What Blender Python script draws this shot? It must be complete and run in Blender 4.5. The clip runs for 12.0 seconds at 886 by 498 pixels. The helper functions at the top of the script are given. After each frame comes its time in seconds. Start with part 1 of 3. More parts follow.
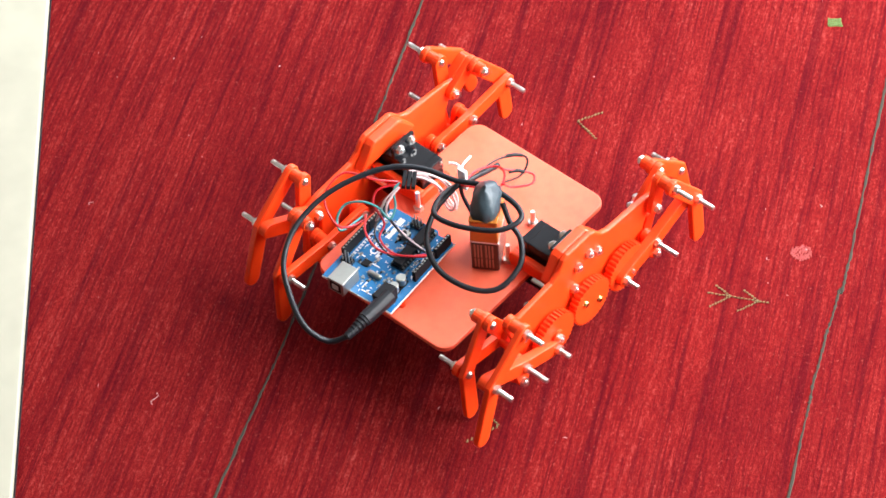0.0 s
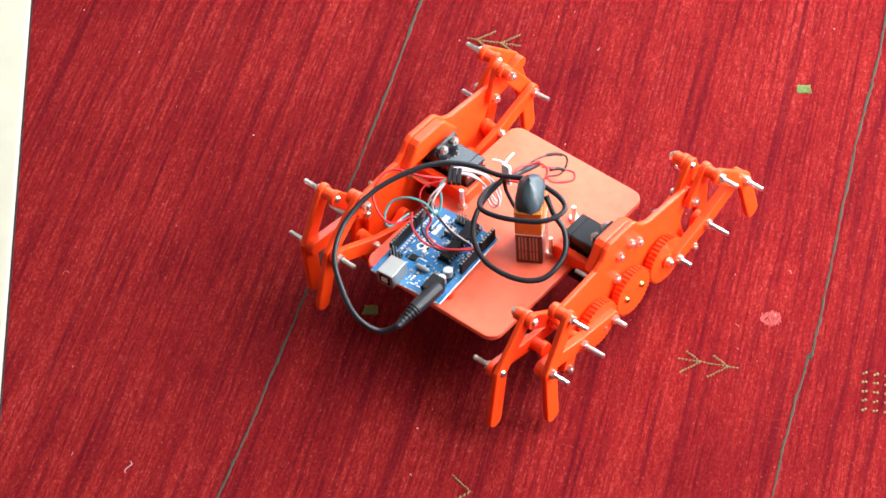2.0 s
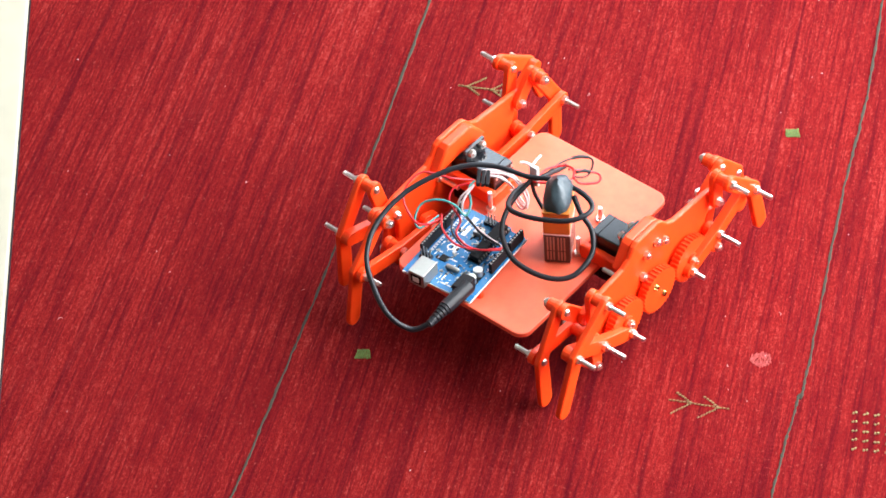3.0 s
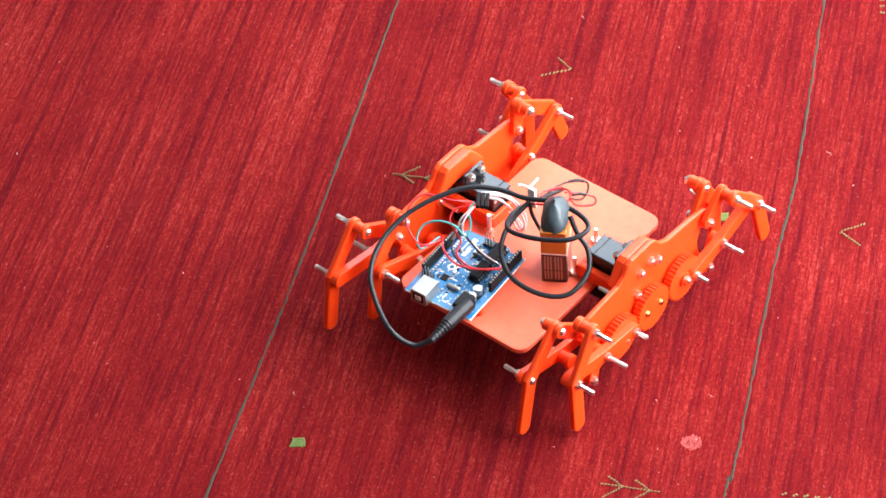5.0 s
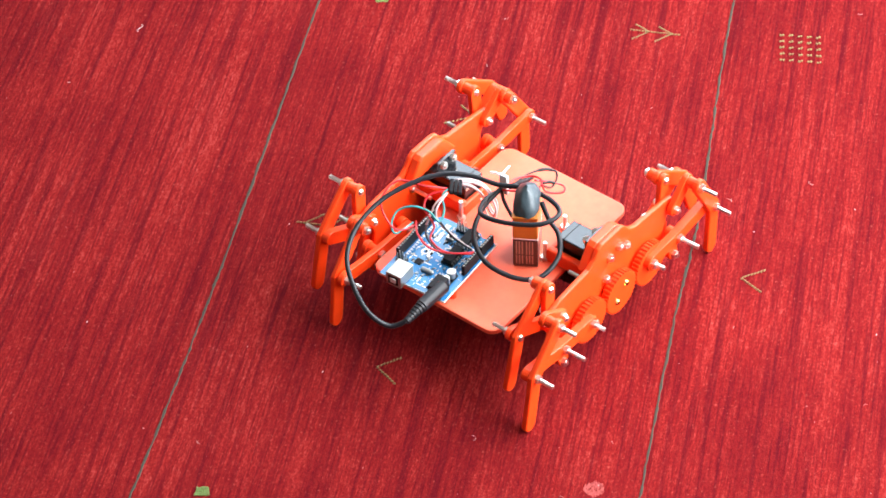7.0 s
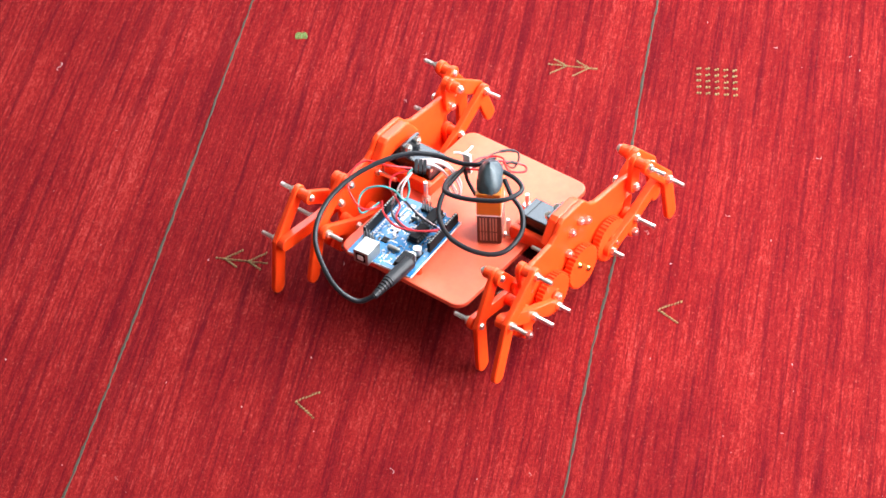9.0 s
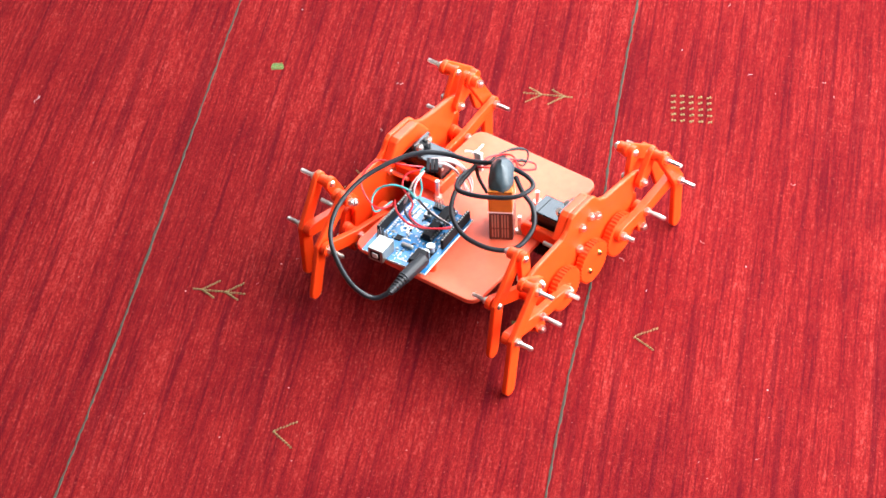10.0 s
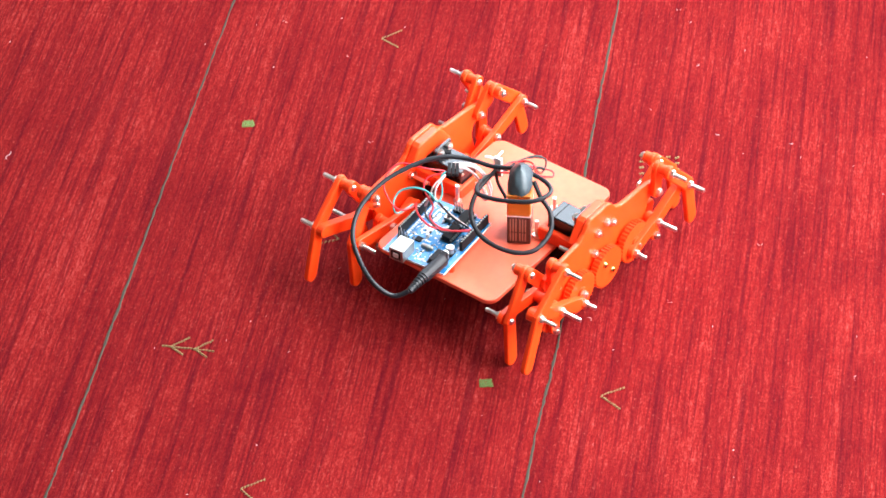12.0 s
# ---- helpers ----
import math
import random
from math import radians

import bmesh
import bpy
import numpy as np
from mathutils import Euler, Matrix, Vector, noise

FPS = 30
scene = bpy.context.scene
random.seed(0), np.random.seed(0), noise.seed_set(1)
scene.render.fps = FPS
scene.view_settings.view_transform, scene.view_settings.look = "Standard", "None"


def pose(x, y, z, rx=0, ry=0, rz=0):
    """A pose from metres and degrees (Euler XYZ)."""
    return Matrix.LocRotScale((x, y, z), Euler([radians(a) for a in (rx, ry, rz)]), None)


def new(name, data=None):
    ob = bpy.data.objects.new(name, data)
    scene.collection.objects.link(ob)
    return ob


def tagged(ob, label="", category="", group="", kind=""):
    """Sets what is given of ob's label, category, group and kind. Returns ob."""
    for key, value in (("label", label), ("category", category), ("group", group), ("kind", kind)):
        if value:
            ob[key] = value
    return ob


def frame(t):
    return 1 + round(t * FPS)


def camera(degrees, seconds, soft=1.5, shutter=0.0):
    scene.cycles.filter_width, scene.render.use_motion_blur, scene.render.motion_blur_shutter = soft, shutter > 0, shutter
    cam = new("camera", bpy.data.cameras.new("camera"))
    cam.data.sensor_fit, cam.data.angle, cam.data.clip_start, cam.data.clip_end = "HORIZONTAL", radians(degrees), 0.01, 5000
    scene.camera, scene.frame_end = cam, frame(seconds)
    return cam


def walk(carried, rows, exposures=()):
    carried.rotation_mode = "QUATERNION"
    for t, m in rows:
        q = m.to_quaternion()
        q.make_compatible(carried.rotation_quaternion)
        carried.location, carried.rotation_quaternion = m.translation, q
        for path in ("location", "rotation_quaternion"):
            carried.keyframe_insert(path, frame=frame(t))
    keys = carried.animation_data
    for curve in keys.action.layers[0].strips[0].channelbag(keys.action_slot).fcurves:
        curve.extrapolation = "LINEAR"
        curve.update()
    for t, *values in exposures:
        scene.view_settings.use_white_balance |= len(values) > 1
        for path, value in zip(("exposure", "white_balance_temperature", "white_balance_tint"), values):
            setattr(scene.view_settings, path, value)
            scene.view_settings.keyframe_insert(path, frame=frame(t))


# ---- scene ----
cam = camera(18.3, 12.0, soft=1.6, shutter=0.25)
walk(cam, [
    (0.0, pose(0.0000, -0.0000, 1.3534, 40.76, 2.91, -3.37)),
    (0.5, pose(0.0065, 0.0021, 1.3582, 40.85, 3.03, -3.23)),
    (1.0, pose(0.0076, 0.0010, 1.3566, 41.08, 2.88, -3.36)),
    (1.5, pose(0.0104, -0.0054, 1.3593, 41.60, 2.95, -3.73)),
    (2.0, pose(0.0152, -0.0057, 1.3652, 42.00, 3.02, -3.66)),
    (2.5, pose(0.0176, -0.0180, 1.3629, 42.76, 3.22, -3.80)),
    (4.5, pose(0.0360, -0.0289, 1.3807, 44.30, 3.15, -4.40)),
    (5.0, pose(0.0488, -0.0339, 1.3844, 44.81, 3.45, -4.86)),
    (5.5, pose(0.0481, -0.0406, 1.3897, 44.89, 3.44, -4.98)),
    (6.0, pose(0.0629, -0.0343, 1.3918, 44.99, 3.60, -4.91)),
    (6.5, pose(0.0563, -0.0325, 1.3948, 45.26, 2.98, -5.60)),
    (8.5, pose(0.0686, -0.0439, 1.3985, 45.91, 1.89, -7.12)),
    (9.0, pose(0.0765, -0.0455, 1.3966, 46.29, 1.95, -7.44)),
    (9.5, pose(0.0799, -0.0469, 1.4020, 46.55, 2.13, -7.56)),
    (10.0, pose(0.0847, -0.0505, 1.4041, 46.79, 2.12, -7.95)),
    (10.5, pose(0.0925, -0.0508, 1.4073, 47.01, 2.25, -7.92)),
    (11.0, pose(0.0885, -0.0495, 1.4066, 47.09, 1.98, -8.06)),
    (11.5, pose(0.0932, -0.0398, 1.4138, 47.08, 2.00, -8.12)),
    (12.0, pose(0.0905, -0.0530, 1.4172, 47.76, 1.57, -8.12)),
], exposures=[(0.0, 0.0), (12.0, 0.0)])

# ---- light: an overcast window in the far wall ----
world = bpy.data.worlds.new("world")
scene.world = world
world.use_nodes = True
wn = world.node_tree.nodes
sky = wn.new("ShaderNodeTexSky")
sky.sky_type, sky.sun_disc = "NISHITA", False
sky.sun_elevation, sky.sun_rotation = radians(40), radians(20)
world.node_tree.links.new(sky.outputs[0], wn["Background"].inputs[0])
wn["Background"].inputs[1].default_value = 0.10

WIN_X0, WIN_X1, WIN_Z0, WIN_Z1, WALL_Y = 0.02, 0.90, 0.9, 2.4, 3.4
EAST_X, EAST_Y0, EAST_Y1, EAST_Z0, EAST_Z1 = 0.92, 0.53, 2.33, 0.15, 1.65


def window_lamp(name, x, y, z, w, h, rx, rz, power, color):
    la = bpy.data.lights.new(name, "AREA")
    la.shape, la.size, la.size_y, la.energy = "RECTANGLE", w, h, power
    la.color = color
    ob = new(name, la)
    ob.matrix_basis = pose(x, y, z, rx, 0, rz)
    return ob


window_lamp("window_light", 0.46, WALL_Y - 0.03, 1.65, 0.86, 1.45, -90, 0, 44, (0.72, 0.86, 1.0))
# assumed side window, unseen; set close so the carpet dims to the left
window_lamp("side_window_light", EAST_X - 0.03, 1.43, 0.90, 1.75, 1.45, -90, -90, 116, (0.98, 0.98, 1.0))


# ---- materials ----
def nodes(name):
    m = bpy.data.materials.new(name)
    m.use_nodes = True
    t = m.node_tree
    return m, t.nodes, t.links, t.nodes["Principled BSDF"]


def plain(name, rgb, rough=0.5, metal=0.0, grain=0.0, scale=400.0, bump=0.0, spec=0.5, spread=0.0):
    """A surface with colour variation at two scales and a fine relief."""
    m, n, l, b = nodes(name)
    b.inputs["Roughness"].default_value = rough
    b.inputs["Metallic"].default_value = metal
    b.inputs["Specular IOR Level"].default_value = spec
    tc = n.new("ShaderNodeTexCoord")
    mix = n.new("ShaderNodeMix")
    mix.data_type = "RGBA"
    mix.inputs["A"].default_value = (*[c * (1 - grain) for c in rgb], 1)
    mix.inputs["B"].default_value = (*[min(1, c * (1 + grain)) for c in rgb], 1)
    fine, broad, add = n.new("ShaderNodeTexNoise"), n.new("ShaderNodeTexNoise"), n.new("ShaderNodeMath")
    fine.inputs["Scale"].default_value = scale
    broad.inputs["Scale"].default_value = scale / 9
    l.new(tc.outputs["Object"], fine.inputs["Vector"])
    l.new(tc.outputs["Object"], broad.inputs["Vector"])
    add.operation = "MULTIPLY_ADD"
    add.inputs[1].default_value = 0.5
    l.new(fine.outputs[0], add.inputs[0])
    half = n.new("ShaderNodeMath")
    half.operation = "MULTIPLY"
    half.inputs[1].default_value = 0.5
    l.new(broad.outputs[0], half.inputs[0])
    l.new(half.outputs[0], add.inputs[2])
    l.new(add.outputs[0], mix.inputs["Factor"])
    l.new(mix.outputs["Result"], b.inputs["Base Color"])
    if bump:
        bp = n.new("ShaderNodeBump")
        bp.inputs["Strength"].default_value = bump
        bp.inputs["Distance"].default_value = 0.0004
        l.new(fine.outputs[0], bp.inputs["Height"])
        l.new(bp.outputs[0], b.inputs["Normal"])
    return m


def printed(name, rgb, rough=0.42):
    """Printed plastic: thin layer lines and slightly uneven colour."""
    m, n, l, b = nodes(name)
    tc, wave, noi, mix, bp = (n.new("ShaderNode" + k) for k in ("TexCoord", "TexWave", "TexNoise", "Mix", "Bump"))
    mix.data_type = "RGBA"
    mix.inputs["A"].default_value = (rgb[0] * 0.86, rgb[1] * 0.72, rgb[2] * 0.7, 1)
    mix.inputs["B"].default_value = (*[min(1, c * 1.1) for c in rgb], 1)
    noi.inputs["Scale"].default_value = 130
    noi.inputs["Detail"].default_value = 4
    wave.inputs["Scale"].default_value = 420
    wave.inputs["Distortion"].default_value = 1.2
    wave.bands_direction = "DIAGONAL"
    l.new(tc.outputs["Object"], noi.inputs["Vector"])
    l.new(tc.outputs["Object"], wave.inputs["Vector"])
    l.new(noi.outputs[0], mix.inputs["Factor"])
    l.new(mix.outputs["Result"], b.inputs["Base Color"])
    bp.inputs["Strength"].default_value = 0.10
    bp.inputs["Distance"].default_value = 0.0002
    l.new(wave.outputs["Fac"], bp.inputs["Height"])
    l.new(bp.outputs[0], b.inputs["Normal"])
    b.inputs["Roughness"].default_value = rough
    b.inputs["Subsurface Weight"].default_value = 0.06
    b.inputs["Subsurface Radius"].default_value = (0.004, 0.001, 0.0005)
    return m


def carpet_material():
    """Deep red woven pile with lengthwise streaks along the weave."""
    m, n, l, b = nodes("red_carpet_pile")
    tc = n.new("ShaderNodeTexCoord")
    turn = n.new("ShaderNodeMapping")
    turn.inputs["Rotation"].default_value = (0, 0, radians(17.4))
    l.new(tc.outputs["Object"], turn.inputs["Vector"])

    def streak(sx, sy, detail, rough=0.55):
        mp, tx = n.new("ShaderNodeMapping"), n.new("ShaderNodeTexNoise")
        mp.inputs["Scale"].default_value = (sx, sy, 1)
        tx.inputs["Scale"].default_value = 1.0
        tx.inputs["Detail"].default_value = detail
        tx.inputs["Roughness"].default_value = rough
        l.new(turn.outputs[0], mp.inputs["Vector"])
        l.new(mp.outputs[0], tx.inputs["Vector"])
        return tx.outputs[0]

    wide, line, hair = streak(70, 2.4, 3, 0.6), streak(170, 3.4, 4, 0.62), streak(430, 12, 4, 0.7)
    rib, pile, blotch = streak(420, 80, 3, 0.8), streak(600, 360, 4, 0.95), streak(11, 7, 5, 0.65)
    speck = streak(470, 330, 2, 0.6)

    def mul(a, k, plus=None):
        x = n.new("ShaderNodeMath")
        x.operation = "MULTIPLY_ADD"
        x.inputs[1].default_value = k
        l.new(a, x.inputs[0])
        if plus is None:
            x.inputs[2].default_value = 0.0
        else:
            l.new(plus, x.inputs[2])
        return x.outputs[0]

    def low_tail(a, lo, hi, amount):
        """Full where the noise is low: thin dark lines."""
        r = n.new("ShaderNodeMapRange")
        r.inputs["From Min"].default_value, r.inputs["From Max"].default_value = lo, hi
        r.inputs["To Min"].default_value, r.inputs["To Max"].default_value = amount, 0.0
        l.new(a, r.inputs["Value"])
        return r.outputs[0]

    total = mul(pile, 0.42, mul(rib, 0.32, mul(blotch, 0.13, mul(hair, 0.10, mul(wide, 0.10)))))
    ramp = n.new("ShaderNodeValToRGB")
    e = ramp.color_ramp.elements
    e[0].position, e[0].color = 0.42, (0.094, 0.0028, 0.0052, 1)
    # the pale end paints highlights into the pile colour
    e[1].position, e[1].color = 0.72, (0.53, 0.170, 0.138, 1)
    for pos, col in ((0.50, (0.138, 0.0058, 0.0074, 1)), (0.57, (0.200, 0.0130, 0.0124, 1)), (0.640, (0.290, 0.036, 0.032, 1))):
        k = e.new(pos)
        k.color = col
    l.new(total, ramp.inputs[0])
    colour = ramp.outputs[0]
    for src, lo, hi, amount in ((blotch, 0.34, 0.54, 0.20), (wide, 0.36, 0.50, 0.22), (line, 0.38, 0.48, 0.62), (hair, 0.38, 0.49, 0.56)):
        mix = n.new("ShaderNodeMix")
        mix.data_type = "RGBA"
        l.new(low_tail(src, lo, hi, amount), mix.inputs["Factor"])
        l.new(colour, mix.inputs["A"])
        mix.inputs["B"].default_value = (0.064, 0.0019, 0.0062, 1)
        colour = mix.outputs["Result"]
    # glints on the fibre ends, put into the colour as pale specks
    glints = n.new("ShaderNodeMix")
    glints.data_type = "RGBA"
    l.new(low_tail(speck, 0.78, 0.62, 0.20), glints.inputs["Factor"])
    l.new(colour, glints.inputs["A"])
    glints.inputs["B"].default_value = (0.70, 0.20, 0.15, 1)
    colour = glints.outputs["Result"]
    l.new(colour, b.inputs["Base Color"])
    bp = n.new("ShaderNodeBump")
    bp.inputs["Strength"].default_value = 0.55
    bp.inputs["Distance"].default_value = 0.0015
    l.new(mul(pile, 0.7, mul(rib, 0.4)), bp.inputs["Height"])
    l.new(bp.outputs[0], b.inputs["Normal"])
    b.inputs["Roughness"].default_value = 0.85
    b.inputs["Specular IOR Level"].default_value = 0.03
    b.inputs["Sheen Weight"].default_value = 0.03
    b.inputs["Sheen Roughness"].default_value = 0.4
    b.inputs["Sheen Tint"].default_value = (1.0, 0.30, 0.26, 1)
    return m


CARPET = carpet_material()
ORANGE = printed("orange_printed_plastic", (1.0, 0.066, 0.006))
SALMON = printed("matt_orange_plate_plastic", (1.0, 0.160, 0.080), 0.52)
STEEL = plain("zinc_plated_steel", (0.80, 0.80, 0.78), 0.30, 1.0, 0.12, 900)
BRASS = plain("brass_screw", (0.75, 0.62, 0.22), 0.25, 1.0, 0.1, 900)
BLACK = plain("black_plastic", (0.012, 0.013, 0.016), 0.10, 0, 0.3, 500)
RUBBER = plain("black_cable_rubber", (0.010, 0.012, 0.016), 0.42, 0, 0.3, 300, 0.15, 0.35)
PCB = plain("blue_circuit_board", (0.024, 0.17, 0.40), 0.24, 0, 0.3, 260)
WHITE = plain("white_silkscreen", (0.78, 0.80, 0.80), 0.5, 0, 0.08, 700)
TIN = plain("tinned_metal_shell", (0.40, 0.40, 0.37), 0.42, 1.0, 0.15, 250)
# also used for the board's edge shadow and the data port's shaded hollow
CHIP = plain("dark_chip_resin_and_shade", (0.012, 0.012, 0.014), 0.6, 0, 0.25, 500, 0, 0.15)
ALU = plain("capacitor_can", (0.52, 0.52, 0.48), 0.35, 1.0, 0.08, 500)
GOLD = plain("amber_battery_sleeve", (0.44, 0.135, 0.016), 0.3, 0.2, 0.3, 150)
MAROON = plain("dark_maroon_battery_sleeve", (0.055, 0.012, 0.010), 0.3, 0, 0.3, 200)
PRINT = plain("faded_sleeve_print", (0.30, 0.15, 0.12), 0.4, 0, 0.2, 500)
TAPE = plain("dark_grey_tape", (0.046, 0.070, 0.084), 0.36, 0, 0.35, 260, 0.9)
RED_W = plain("red_wire", (0.58, 0.018, 0.028), 0.35, 0, 0.15, 500)
TEAL_W = plain("teal_wire", (0.06, 0.33, 0.33), 0.35, 0, 0.15, 500)
PINK_W = plain("grey_pink_wire", (0.72, 0.56, 0.57), 0.4, 0, 0.15, 500)
OLIVE = plain("olive_green_thread", (0.22, 0.170, 0.068), 0.8, 0, 0.35, 900, 0.4)
GREEN = plain("green_thread", (0.14, 0.225, 0.06), 0.8, 0, 0.35, 900, 0.4)
DARKLINE = plain("grey_green_seam_yarn", (0.036, 0.031, 0.020), 0.9, 0, 0.45, 700, 0.5)
PINK = plain("faded_pink_pile", (0.52, 0.095, 0.088), 0.9, 0, 0.3, 500, 0.5)
LINT = plain("white_lint", (0.60, 0.50, 0.48), 0.8, 0, 0.1, 500)
CREAM = plain("cream_marbled_board", (0.43, 0.42, 0.33), 0.35, 0, 0.22, 45)
# dark tone for unseen walls, chosen to cut bounced light
DIM = plain("dark_unseen_wall", (0.13, 0.10, 0.075), 0.8, 0, 0.08, 30, 0.05)
# mid tone for the unseen ceiling, set to weaken its bounce
CEIL = plain("toned_down_unseen_ceiling", (0.40, 0.38, 0.34), 0.85, 0, 0.05, 30, 0.05)
PAINT = plain("white_wall_paint", (0.78, 0.77, 0.74), 0.8, 0, 0.04, 30, 0.05)


# ---- mesh helpers ----
def part(name, bm, mat, parent=None, label="", m=None):
    """One mesh object from a bmesh, under a thing or a part."""
    me = bpy.data.meshes.new(name)
    bm.normal_update()
    bm.to_mesh(me)
    bm.free()
    me.materials.append(mat)
    return share(name, me, parent, label, m)


def share(name, me, parent=None, label="", m=None):
    ob = new(name, me)
    if parent is not None:
        ob.parent = parent
    if m is not None:
        ob.matrix_basis = m
    return tagged(ob, label)


def box(bm, x0, x1, y0, y1, z0, z1, bevel=0.0, m=None, seg=2):
    r = bmesh.ops.create_cube(bm, size=1)
    mat = Matrix.Translation(((x0 + x1) / 2, (y0 + y1) / 2, (z0 + z1) / 2)) @ Matrix.Diagonal((x1 - x0, y1 - y0, z1 - z0, 1))
    bmesh.ops.transform(bm, matrix=mat, verts=r["verts"])
    vs = r["verts"]
    if bevel:
        es = list({e for v in vs for e in v.link_edges})
        q = bmesh.ops.bevel(bm, geom=es, offset=bevel, segments=seg, affect="EDGES", profile=0.5)
        vs = list({v for f in q["faces"] for v in f.verts} | {v for v in vs if v.is_valid})
    if m is not None:
        bmesh.ops.transform(bm, matrix=m, verts=vs)
    return bm


def boxed(*a, **k):
    return box(bmesh.new(), *a, **k)


def rod(bm, a, b, r0, r1=None, seg=12, caps=True):
    a, b = Vector(a), Vector(b)
    d = b - a
    m = Matrix.Translation((a + b) / 2) @ d.to_track_quat("Z", "Y").to_matrix().to_4x4()
    bmesh.ops.create_cone(bm, cap_ends=caps, segments=seg, radius1=r0, radius2=r0 if r1 is None else r1, depth=d.length, matrix=m)
    return bm


def prism(outline, x0, x1, bevel=0.0006):
    """A (y, z) outline extruded from x0 to x1, with bevelled rims."""
    bm = bmesh.new()
    lo, hi = min(x0, x1), max(x0, x1)
    a = [bm.verts.new((lo, y, z)) for y, z in outline]
    b = [bm.verts.new((hi, y, z)) for y, z in outline]
    k = len(a)
    bm.faces.new(a[::-1])
    bm.faces.new(b)
    for i in range(k):
        bm.faces.new((a[i], a[(i + 1) % k], b[(i + 1) % k], b[i]))
    bmesh.ops.recalc_face_normals(bm, faces=bm.faces)
    if bevel:
        rim = [e for e in bm.edges if abs(e.verts[0].co.x - e.verts[1].co.x) < 1e-7]
        bmesh.ops.bevel(bm, geom=rim, offset=bevel, segments=2, affect="EDGES", profile=0.5)
    return bm


def bar_outline(points, r):
    """The outline of a bar of half-width r along a bent line, with round ends."""
    pts = [Vector(p) for p in points]
    dirs = [(b - a).normalized() for a, b in zip(pts, pts[1:])]
    nor = [Vector((-d.y, d.x)) for d in dirs]
    left, right = [], []
    for i, p in enumerate(pts):
        if i in (0, len(pts) - 1):
            q = nor[0] if i == 0 else nor[-1]
        else:
            q = (nor[i - 1] + nor[i]).normalized()
            q = q / max(0.5, q.dot(nor[i]))
        left.append(p + q * r)
        right.append(p - q * r)

    def cap(p, q):
        return [p + Matrix.Rotation(-math.pi * k / 8, 2) @ q * r for k in range(1, 8)]

    return [tuple(v) for v in left + cap(pts[-1], nor[-1]) + right[::-1] + cap(pts[0], -nor[0])]


def smooth_path(points, steps=8):
    """Points along a smooth curve through the given ones."""
    p = [Vector(q) for q in points]
    out = []
    for i in range(len(p) - 1):
        a, b, c, d = p[max(i - 1, 0)], p[i], p[i + 1], p[min(i + 2, len(p) - 1)]
        for k in range(steps):
            t = k / steps
            out.append(0.5 * (2 * b + (c - a) * t + (2 * a - 5 * b + 4 * c - d) * t * t + (3 * b - a - 3 * c + d) * t ** 3))
    return out + [p[-1]]


def tube(points, r, seg=8, steps=8):
    """A round cable along a smooth curve."""
    path = smooth_path(points, steps)
    bm = bmesh.new()
    rings, side = [], None
    for i, p in enumerate(path):
        d = (path[min(i + 1, len(path) - 1)] - path[max(i - 1, 0)]).normalized()
        if side is None:
            side = d.orthogonal().normalized()
        side = (side - d * side.dot(d)).normalized()
        up = d.cross(side)
        rings.append([bm.verts.new(p + r * (math.cos(2 * math.pi * k / seg) * side + math.sin(2 * math.pi * k / seg) * up)) for k in range(seg)])
    for a, b in zip(rings, rings[1:]):
        for k in range(seg):
            f = bm.faces.new((a[k], a[(k + 1) % seg], b[(k + 1) % seg], b[k]))
            f.smooth = True
    bm.faces.new(rings[0][::-1])
    bm.faces.new(rings[-1])
    return bm


# ---- the room ----
def carpet():
    bm = bmesh.new()
    bmesh.ops.create_grid(bm, x_segments=60, y_segments=60, size=3.5)
    for v in bm.verts:
        v.co.x = -1.55 + (v.co.x + 3.5) / 7 * (EAST_X + 0.05 + 1.55)
        v.co.z = 0.0006 * noise.noise(v.co * 3.0)
    ob = part("floor", bm, CARPET)
    return tagged(ob, "deep red woven carpet with darker lengthwise streaks", "carpet", kind="structure")


carpet()


def wall(name, x0, x1, y0, y1, z0, z1, mat=PAINT, lab="plain white painted wall"):
    return tagged(part(name, boxed(x0, x1, y0, y1, z0, z1), mat), lab, "wall", kind="structure")


# added walls out of view; west and south are dark to lower the fill
wall("wall_west", -1.62, -1.5, -3.5, 3.5, 0, 2.8, DIM, "unseen wall, kept dark to cut bounced light")
wall("wall_south", -1.62, EAST_X + 0.12, -3.62, -3.5, 0, 2.8, DIM, "unseen wall, kept dark to cut bounced light")
wall("wall_north", -1.5, WIN_X0, WALL_Y, WALL_Y + 0.12, 0, 2.8)
wall("wall_north_right", WIN_X1, EAST_X, WALL_Y, WALL_Y + 0.12, 0, 2.8)
wall("wall_north_sill", WIN_X0, WIN_X1, WALL_Y, WALL_Y + 0.12, 0, WIN_Z0)
wall("wall_north_head", WIN_X0, WIN_X1, WALL_Y, WALL_Y + 0.12, WIN_Z1, 2.8)
wall("wall_east", EAST_X, EAST_X + 0.12, -3.5, EAST_Y0, 0, 2.8)
wall("wall_east_far", EAST_X, EAST_X + 0.12, EAST_Y1, WALL_Y, 0, 2.8)
wall("wall_east_sill", EAST_X, EAST_X + 0.12, EAST_Y0, EAST_Y1, 0, EAST_Z0)
wall("wall_east_head", EAST_X, EAST_X + 0.12, EAST_Y0, EAST_Y1, EAST_Z1, 2.8)
# added ceiling out of view, its grey-beige lowers the fill from above
tagged(part("ceiling", boxed(-1.62, EAST_X + 0.12, -3.62, WALL_Y + 0.12, 2.8, 2.9), CEIL), "unseen ceiling, toned down to cut bounced light", "ceiling", kind="structure")

